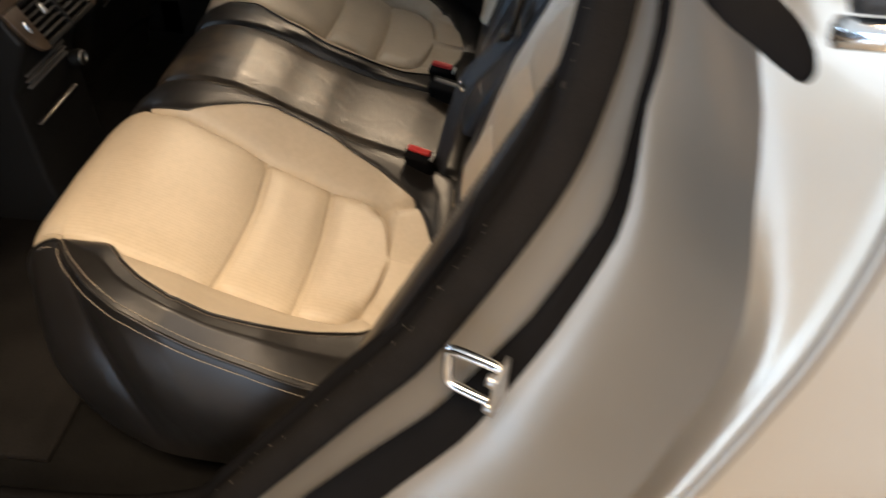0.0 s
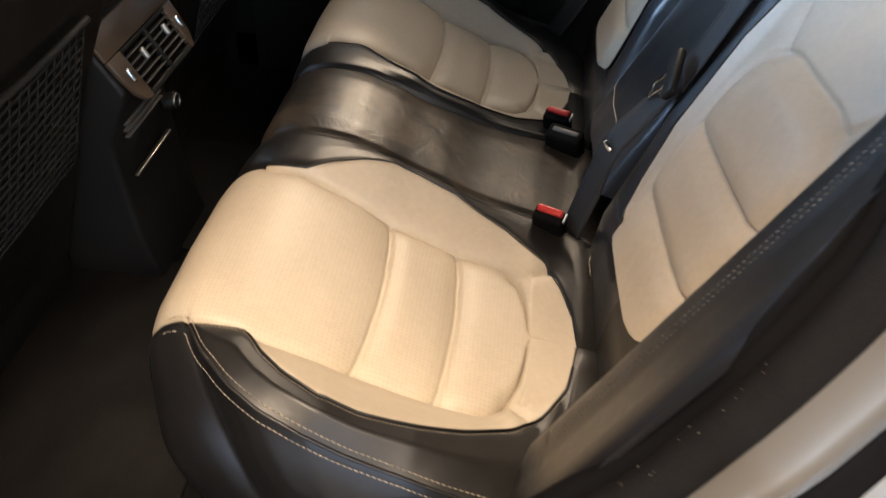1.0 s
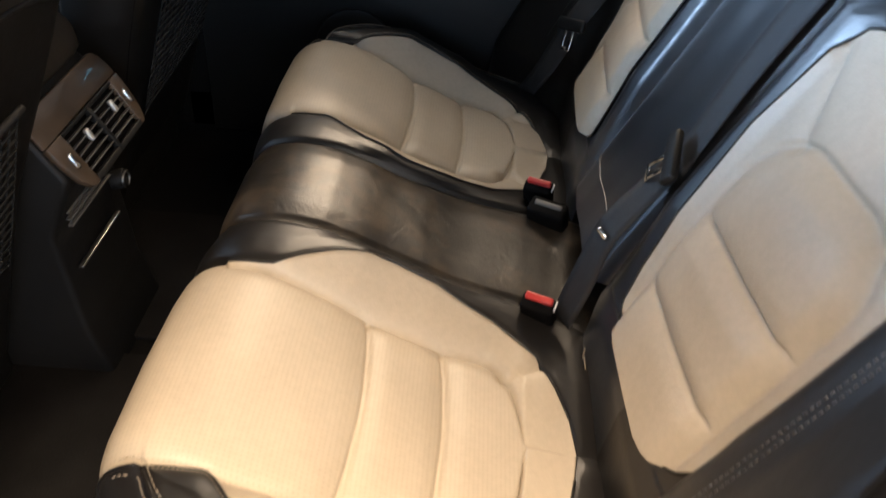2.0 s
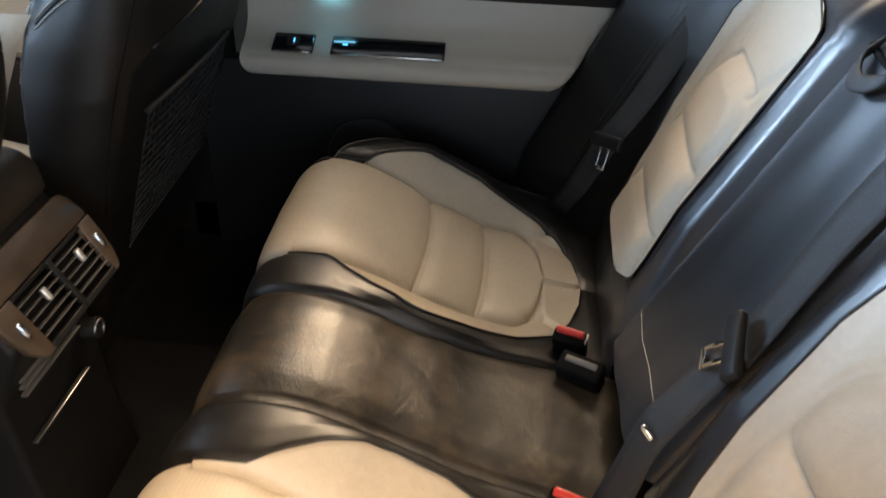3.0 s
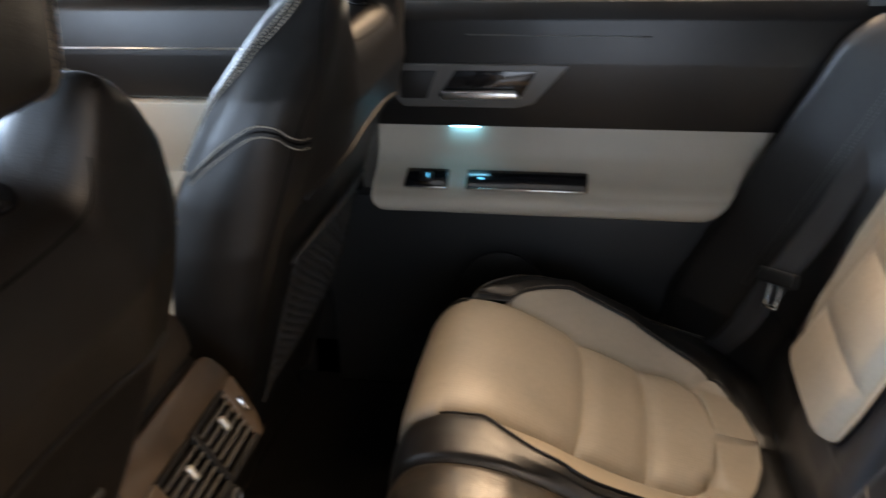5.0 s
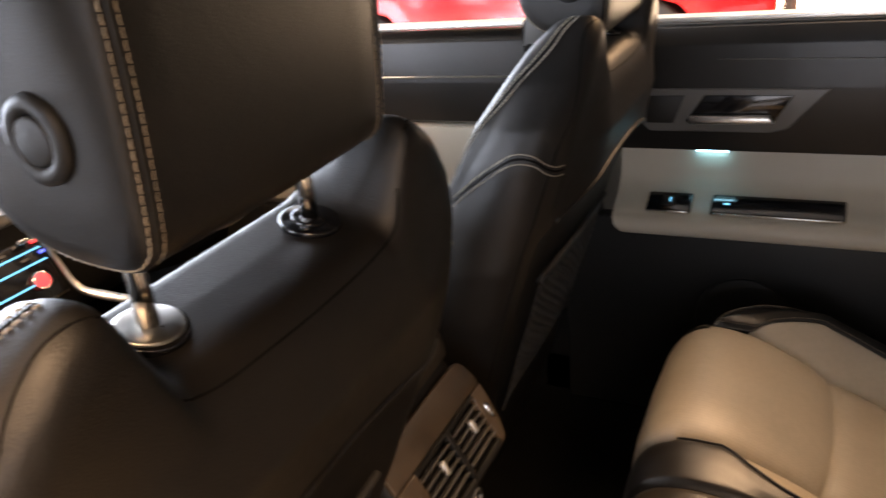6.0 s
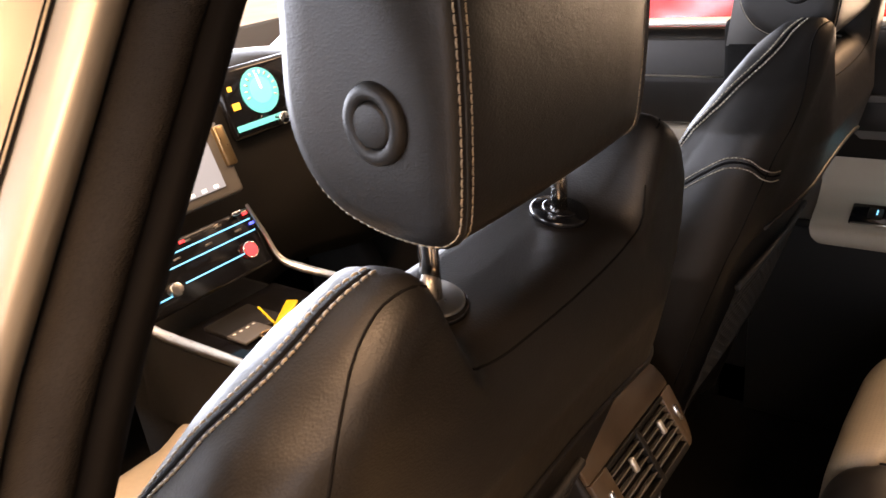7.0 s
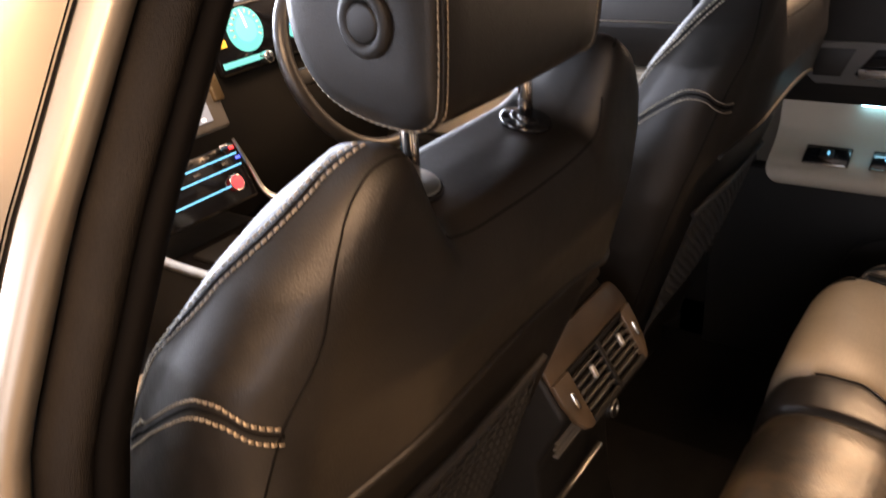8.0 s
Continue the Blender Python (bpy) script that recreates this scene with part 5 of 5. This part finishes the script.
# ---- far rear door details ----
bez = [(0.345, 0.999), (0.047, 0.999), (0.106, 0.932), (0.135, 0.925), (0.33, 0.925), (0.345, 0.94)]
part("handle_bezel", prism([(p[0], p[1]) for p in bez], "x", 0.688, 0.699, 0.0025), M_GREYTRIM, door, "dark satin handle surround")
part("handle_recess", prism([(0.238, 0.989), (0.100, 0.989), (0.128, 0.944), (0.268, 0.944)], "x", 0.6855, 0.69, 0.001), M_GLOSS, door, "dark recess")
part("lock_plate", prism([(0.335, 0.988), (0.270, 0.988), (0.290, 0.940), (0.335, 0.940)], "x", 0.6860, 0.69, 0.001), M_PLASTIC, door)
lever = [(0.262, 0.956), (0.135, 0.957), (0.126, 0.945), (0.260, 0.941)]
part("door_handle", prism(lever, "x", 0.672, 0.6865, 0.003), M_STEEL, door, "satin metal pull handle")
AR = pose(0.6585, 0, 0.8035, 0, -25, 0)
for y0, y1 in ((0.327, 0.250), (0.218, 0.008)):
    tray = part("switch_panel", put(rbox((0, (y0 + y1) / 2, 0), (0.046, y0 - y1, 0.008), 0.0035, 3), AR), M_GLOSS, door, "gloss black recessed panel")
    part("chrome_edge", put(rbox((-0.0235, (y0 + y1) / 2, 0.001), (0.0025, y0 - y1 - 0.008, 0.006), 0.001), AR), M_CHROME, tray, "thin chrome edge")
part("window_switch", put(rbox((0, 0.289, 0.005), (0.022, 0.022, 0.006), 0.002), AR), M_PLASTIC, door)
part("switch_light", put(rbox((0, 0.286, 0.0085), (0.010, 0.002, 0.001), 0.0), AR), M_CYAN, door)
part("switch_light", put(rbox((0, 0.192, 0.0045), (0.003, 0.009, 0.001), 0.0), AR), M_CYAN, door)
part("ambient_lamp", rbox((0.7045, 0.225, 0.8868), (0.006, 0.05, 0.002), 0.0), M_AMBIENT, door, "small blue ambient lamp under the trim")
part("window_sill_strip", prism([(0.735, 1.100), (0.722, 1.104), (0.722, 1.112), (0.76, 1.112)], "y", -0.62, 0.45, 0.001), M_BRIGHT, door, "bright metal window sill strip")
part("trim_crease", tube([Vector((0.6945, y, 1.045 + 0.01 * y)) for y in np.linspace(0.22, -0.08, 10)], 0.0012, 5), M_GREYTRIM, door)
part("pillar_foot", rbox((0.745, 0.50, 0.62), (0.06, 0.14, 1.0), 0.012), M_CARPET, body, "black pillar trim between the doors")
part("far_sill", rbox((0.80, 0.60, 0.30), (0.17, 2.6, 0.26), 0.02), M_CARPET, body, "carpeted far sill")
part("speaker_grille", disc((0.697, 0.16, 0.56), (-1, 0, 0.05), 0.085, 0.012, 40, 0.003), M_PLASTIC, door, "round black speaker grille")
part("window_sill_strip", prism([(0.765, 1.100), (0.745, 1.104), (0.745, 1.112), (0.79, 1.112)], "y", 0.50, 1.58, 0.001), M_BRIGHT, fdoor, "bright metal window sill strip")
part("trim_line", rbox((0.7345, 1.04, 1.012), (0.003, 1.05, 0.003), 0.0), M_STEEL, fdoor)


# ---- dashboard and front of the cabin ----
dash = thing("dashboard", "black and cream dashboard with centre screen and lit controls", "dashboard")
rows = []
for x in np.linspace(-0.70, 0.74, 30):
    hump = 0.045 * math.exp(-((x - 0.36) / 0.16) ** 2)
    rows.append([Vector((x, y, z + (hump if 1.2 < y < 1.7 else 0))) for y, z in spline([(1.42, 0.60), (1.36, 0.80), (1.36, 0.98), (1.40, 1.065), (1.50, 1.085), (1.62, 1.065), (1.80, 1.02)], 24)])
thicken(part("dash_pad", sheet(rows), M_PLASTIC, dash, "black upper dash"), 0.02)
rows = []
for x in np.linspace(-0.70, 0.74, 30):
    hump = 0.03 * math.exp(-((x - 0.36) / 0.16) ** 2)
    rows.append([Vector((x, y, z + hump)) for y, z in spline([(1.44, 1.082), (1.50, 1.10), (1.60, 1.085), (1.78, 1.035)], 12)])
part("dash_top", sheet(rows), M_DASH, dash, "pale padded dash top")


def screen_m(y, z, tilt):
    return pose(0, y, z, tilt, 0, 0)


SM = screen_m(1.262, 0.99, -18)


def on(m, c, s, bevel=0.001):
    return put(rbox(c, s, bevel), m)


scr = part("centre_screen", on(SM, (-0.012, 0.012, 0), (0.275, 0.028, 0.135), 0.008), M_GREYTRIM, dash, "centre touch screen in a dark frame")
part("screen_glass", on(SM, (-0.02, -0.003, 0.002), (0.215, 0.006, 0.100)), M_SCREEN, scr, "lit screen")
for c, s, m in (((-0.050, -0.0065, 0.026), (0.062, 0.002, 0.036), M_SCRWHITE), ((-0.118, -0.0065, 0.024), (0.045, 0.002, 0.036), M_SCRRED), ((-0.040, -0.0065, -0.010), (0.072, 0.002, 0.024), M_SCRBLUE),
                ((-0.105, -0.0065, -0.014), (0.04, 0.002, 0.028), M_SCRAMBER), ((0.03, -0.0065, 0.046), (0.03, 0.002, 0.006), M_SCRWHITE)):
    part("screen_tile", on(SM, c, s, 0.0), m, scr)
for j in range(8):
    part("screen_icon", on(SM, (-0.115 + 0.026 * j, -0.0065, -0.042), (0.009, 0.002, 0.006), 0.0), M_SCRWHITE, scr)
part("screen_trim", on(SM, (0.118, -0.002, 0.02), (0.022, 0.02, 0.075), 0.004), M_BRONZE, scr, "warm metallic trim")
for j, x in enumerate((-0.09, 0.06)):
    v = part("dash_vent", rbox((x, 1.345, 1.055), (0.12, 0.04, 0.03), 0.006), M_GLOSS, dash, "black dash vent")
    part("vent_tab", rbox((x, 1.322, 1.057), (0.022, 0.006, 0.005), 0.001), M_CHROME, v)

CM = screen_m(1.215, 0.845, -24)
cli = part("climate_panel", on(CM, (-0.014, 0.008, 0), (0.262, 0.02, 0.112), 0.006), M_GLOSS, dash, "gloss black climate panel with lit lines")
for h in (0.034, 0.012):
    part("light_line", on(CM, (-0.014, -0.0035, h), (0.245, 0.002, 0.0026), 0.0), M_CYAN, cli)
part("light_line", on(CM, (0.012, -0.0035, -0.020), (0.15, 0.002, 0.0026), 0.0), M_CYAN, cli)
part("light_line", on(CM, (-0.115, -0.0035, -0.030), (0.05, 0.002, 0.0026), 0.0), M_CYAN, cli)
for x, h, m in ((-0.13, 0.042, M_REDLIT), (-0.118, 0.020, M_BLUELIT), (-0.035, 0.046, M_REDLIT), (0.104, 0.046, M_REDLIT), (0.108, 0.025, M_BLUELIT)):
    part("indicator", on(CM, (x, -0.0035, h), (0.010, 0.002, 0.005), 0.0), m, cli)
for j in range(6):
    part("button_mark", on(CM, (-0.09 + 0.033 * j, -0.0035, 0.023 if j % 2 else 0.044), (0.014, 0.0015, 0.004), 0.0), M_GREYTRIM, cli)
part("start_button", put(disc((0.078, -0.006, -0.018), (0, -1, 0), 0.013, 0.010, 28, 0.002), CM), M_REDLIT, cli, "red lit start button")
part("button_ring", put(tube([Vector((0.078 + 0.0145 * math.cos(a), -0.008, -0.018 + 0.0145 * math.sin(a))) for a in np.linspace(0, 6.283, 28, endpoint=False)], 0.002, 6, True), CM), M_CHROME, cli)
part("temperature_knob", put(disc((-0.088, -0.008, -0.022), (0, -1, 0), 0.012, 0.016, 28, 0.002), CM), M_STEEL, cli)
part("toggle", on(CM, (0.085, -0.006, 0.052), (0.02, 0.012, 0.008), 0.002), M_CHROME, cli)


def satin_band(line, face, widths):
    """A flat rounded band along the line, broad side towards face, with its own width at each point."""
    rings = []
    for i, p in enumerate(line):
        t = (line[min(i + 1, len(line) - 1)] - line[max(i - 1, 0)]).normalized()
        u = t.cross(face).normalized()
        n = u.cross(t)
        w = interp(i / (len(line) - 1), *widths)
        rings.append([p + u * (0.5 * w * math.cos(a)) + n * (0.0045 * math.sin(a)) for a in np.linspace(0, 2 * math.pi, 14, endpoint=False)])
    return sheet(rings, closed_v=True)


trim_r = spline([(0.108, 1.225, 0.905), (0.118, 1.205, 0.85), (0.122, 1.18, 0.800), (0.138, 1.145, 0.780), (0.160, 1.08, 0.765), (0.165, 0.90, 0.765)], 40)
part("console_trim", satin_band(trim_r, Vector((-0.5, -0.7, 0.5)), ([0, 0.25, 0.38, 0.5, 1], [0.006, 0.010, 0.017, 0.015, 0.010])), M_STEEL, dash, "curved satin chrome console trim")
trim_l = spline([(-0.146, 1.225, 0.905), (-0.166, 1.21, 0.872), (-0.176, 1.19, 0.845), (-0.178, 1.15, 0.815), (-0.166, 1.10, 0.797), (-0.155, 1.0, 0.787), (-0.152, 0.90, 0.785)], 40)
part("console_trim", satin_band(trim_l, Vector((-0.7, -0.4, 0.6)), ([0, 0.2, 0.35, 0.6, 1], [0.006, 0.011, 0.017, 0.018, 0.014])), M_STEEL, dash, "curved satin chrome console trim")
rows = []
for i in range(40):
    rows.append([trim_l[i].lerp(Vector((-0.17, trim_l[i].y + 0.02, 0.62)), t) for t in np.linspace(0, 1, 5)])
part("console_cheek", sheet(rows), M_PLASTIC, dash, "dark satin console side")
tun = thing("centre_tunnel", "gloss black centre tunnel with a tray and gear controls", "car console")
part("tunnel_body", rbox((-0.014 + 0.02, 0.99, 0.52), (0.30, 0.75, 0.40), 0.02), M_PLASTIC, tun, "black plastic tunnel")
part("tunnel_top", rbox((0.003, 1.06, 0.728), (0.26, 0.34, 0.016), 0.005), M_GLOSS, tun, "gloss black top panel")
part("tray", rbox((-0.01, 1.145, 0.738), (0.10, 0.10, 0.008), 0.003), M_PLASTIC, tun)
part("gear_buttons", rbox((-0.035, 1.10, 0.742), (0.06, 0.05, 0.006), 0.002), M_GREYTRIM, tun)
for j in range(4):
    part("button_mark", rbox((-0.055 + 0.014 * j, 1.115, 0.7455), (0.006, 0.004, 0.001), 0.0), M_WHITE, tun)
key = thing("car_key", "car key with a yellow plastic tag lying on the tunnel", "key")
part("key_tag", rbox((0.035, 1.085, 0.748), (0.075, 0.022, 0.005), 0.002, 2, pose(0, 0, 0, 0, -8, 28)), M_YELLOW, key, "yellow plastic tag")
part("key_tag", rbox((0.005, 1.10, 0.756), (0.004, 0.05, 0.004), 0.001, 2, pose(0, 0, 0, 20, 0, -10)), M_YELLOW, key, "yellow cable tie")
part("key_fob", rbox((0.0, 1.055, 0.746), (0.065, 0.024, 0.012), 0.005, 3, pose(0, 0, 0, 0, 0, 20)), M_CHROME, key, "silver key fob")
part("key_ring", tube([Vector((-0.03 + 0.011 * math.cos(a), 1.06 + 0.011 * math.sin(a), 0.748)) for a in np.linspace(0, 6.283, 20, endpoint=False)], 0.0022, 6, True), M_BRONZE, key)

part("firewall", rbox((0.02, 1.80, 0.62), (1.56, 0.05, 0.80), 0.01), M_CARPET, body, "black bulkhead under the dash")
part("footwell_side", rbox((0.78, 1.68, 0.65), (0.08, 0.30, 0.8), 0.01), M_PLASTIC, body)
# instrument cluster and steering wheel
clu = thing("instrument_cluster", "instrument cluster with glowing teal dials", "dashboard")
KM = screen_m(1.345, 1.055, -12)
part("cluster_frame", on(KM, (0.37, 0.012, 0), (0.34, 0.02, 0.14), 0.01), M_GLOSS, clu, "gloss black frame")
for x in (0.292, 0.43):
    dial = part("dial", put(disc((x, 0.0, 0.012), (0, -1, 0), 0.045, 0.006, 40, 0.001), KM), M_TEAL, clu, "glowing teal dial")
    part("dial_centre", put(disc((x, -0.004, 0.012), (0, -1, 0), 0.026, 0.004, 32, 0.0005), KM), M_CYAN, dial)
    for j in range(12):
        a = math.radians(-30 + 20 * j)
        part("dial_mark", put(rbox((0, 0, 0.036), (0.003, 0.002, 0.008), 0.0), KM @ Matrix.Translation((x, -0.004, 0.012)) @ Matrix.Rotation(a - 1.3, 4, "Y")), M_WHITE, dial)
    part("dial_needle", put(rbox((0, 0, 0.018), (0.0025, 0.003, 0.03), 0.0), KM @ Matrix.Translation((x, -0.007, 0.012)) @ Matrix.Rotation(-0.1, 4, "Y")), M_SCRWHITE, dial)
part("warning_light", on(KM, (0.222, 0.0, 0.03), (0.010, 0.003, 0.010), 0.002), M_SCRAMBER, clu)
part("warning_light", on(KM, (0.225, 0.0, -0.005), (0.018, 0.003, 0.014), 0.003), M_SCRAMBER, clu)
part("lit_strip", on(KM, (0.27, 0.0, -0.048), (0.12, 0.003, 0.012), 0.001), M_TEAL, clu)
part("stalk_end", put(disc((0.300, -0.03, -0.052), (0, -1, 0), 0.013, 0.02, 20, 0.003), KM), M_CHROME, clu)
sw = thing("steering_wheel", "black leather steering wheel", "steering wheel")
WM = pose(0.385, 1.13, 1.0, -24, 0, 0)
ring = [Vector((0.185 * math.cos(a), 0, 0.185 * math.sin(a))) for a in np.linspace(0, 2 * math.pi, 64, endpoint=False)]
part("rim", put(tube(ring, 0.016, 12, True), WM), M_BLACK, sw, "black leather rim")
part("hub", put(disc((0, 0.02, -0.01), (0, -1, 0), 0.065, 0.05, 32, 0.012), WM), M_PLASTIC, sw)
for a in (0, math.pi, -math.pi / 2):
    part("spoke", put(rbox((0.115, 0.012, 0), (0.13, 0.018, 0.035), 0.006), WM @ Matrix.Rotation(a, 4, "Y")), M_PLASTIC, sw)

# ---- console details ----
for k in range(4):
    part("pocket_rib", rbox((CX - 0.014, 0.4505, 0.638 - 0.011 * k), (0.135, 0.008, 0.0035), 0.001), M_GREYTRIM, console)
part("socket", disc((CX + 0.080, 0.449, 0.580), (0.2, -1, 0.2), 0.016, 0.025, 24, 0.003), M_PLASTIC, console, "round black power socket")
part("socket_ring", tube([Vector((CX + 0.078 + 0.0125 * math.cos(a), 0.436, 0.583 + 0.0125 * math.sin(a))) for a in np.linspace(0, 6.283, 24, endpoint=False)], 0.0018, 6, True), M_STEEL, console)
part("chrome_strip", rbox((CX - 0.040, 0.436, 0.554), (0.138, 0.008, 0.004), 0.0015), M_STEEL, console, "satin metal strip")

# ---- road wheels ----
for x, y in ((-0.79, -1.12), (0.79, -1.12), (-0.79, 1.82), (0.79, 1.82)):
    wh = part("wheel", disc((x, y, 0.33), (-1, 0, 0), 0.33, 0.20, 48, 0.03), M_TYRE, body, "black tyre")
    o = -0.098 if x < 0 else 0.098
    part("rim", disc((x + o, y, 0.33), (-1, 0, 0), 0.235, 0.03, 40, 0.008), M_STEEL, wh, "silver alloy rim")
    for j in range(5):
        part("spoke", put(rbox((0, 0, 0.12), (0.02, 0.045, 0.20), 0.006), Matrix.Translation((x + 1.2 * o, y, 0.33)) @ Matrix.Rotation(j * 1.2566, 4, "X")), M_STEEL, wh)

# ---- next car in the showroom ----
car = thing("red_car", "bright red parked car with bronze alloy wheels", "car")
CR = 4.15
side = [(0.45, 0.22), (0.36, 0.60), (0.42, 0.86), (0.7, 0.93), (1.5, 0.97), (2.6, 0.93), (3.6, 0.80), (3.95, 0.60), (3.95, 0.25), (3.55, 0.20), (3.50, 0.45), (3.35, 0.62), (3.1, 0.69), (2.85, 0.62), (2.70, 0.45), (2.65, 0.20), (1.60, 0.20), (1.55, 0.45), (1.40, 0.62), (1.15, 0.69), (0.90, 0.62), (0.75, 0.45), (0.70, 0.20)]
part("body", prism(side, "x", CR, CR + 1.75, 0.03, 3), M_CARRED, car, "glossy red bodywork")
part("cabin", prism([(0.6, 0.92), (0.95, 1.36), (1.6, 1.40), (2.5, 0.92)], "x", CR + 0.15, CR + 1.6, 0.05, 3), M_GLOSS, car, "dark glass cabin")
part("sill", rbox((CR + 0.87, 2.13, 0.20), (1.72, 1.0, 0.10), 0.02), M_PLASTIC, car)
for y in (3.1, 1.15):
    for x in (CR + 0.12, CR + 1.62):
        wh = part("wheel", disc((x, y, 0.335), (-1, 0, 0), 0.335, 0.22, 48, 0.03), M_TYRE, car, "black tyre")
        part("rim", disc((x - (0.105 if x < CR + 1 else -0.105), y, 0.335), (-1, 0, 0), 0.235, 0.03, 40, 0.008), M_BRONZE, wh, "bronze alloy rim")
        for j in range(5):
            part("spoke", put(rbox((0, 0, 0.12), (0.02, 0.05, 0.20), 0.006), Matrix.Translation((x - (0.125 if x < CR + 1 else -0.125), y, 0.335)) @ Matrix.Rotation(j * 1.2566, 4, "X")), M_BRONZE, wh)
# glowing panel added for the white glare beyond the far window
panel = thing("glare_panel", "glowing white panel standing in for the glare beyond the far window", "display panel")
part("panel_frame", rbox((6.2, -1.2, 0.42), (0.10, 3.2, 0.84), 0.01), M_GREYTRIM, panel)
part("panel_face", rbox((6.143, -1.2, 0.43), (0.012, 3.1, 0.74), 0.003), M_LIT, panel, "glowing white face")

# ---- ceiling lamps, added out of view over the fill lights ----
for x, y, watts, tint in LAMPS:
    lamp = thing("unseen_ceiling_lamp", "square white ceiling lamp, added out of view to light the seats", "ceiling lamp", "ceiling lamps")
    part("lamp_frame", rbox((x, y, 3.33), (1.3, 1.3, 0.04), 0.01), M_STEEL, lamp)
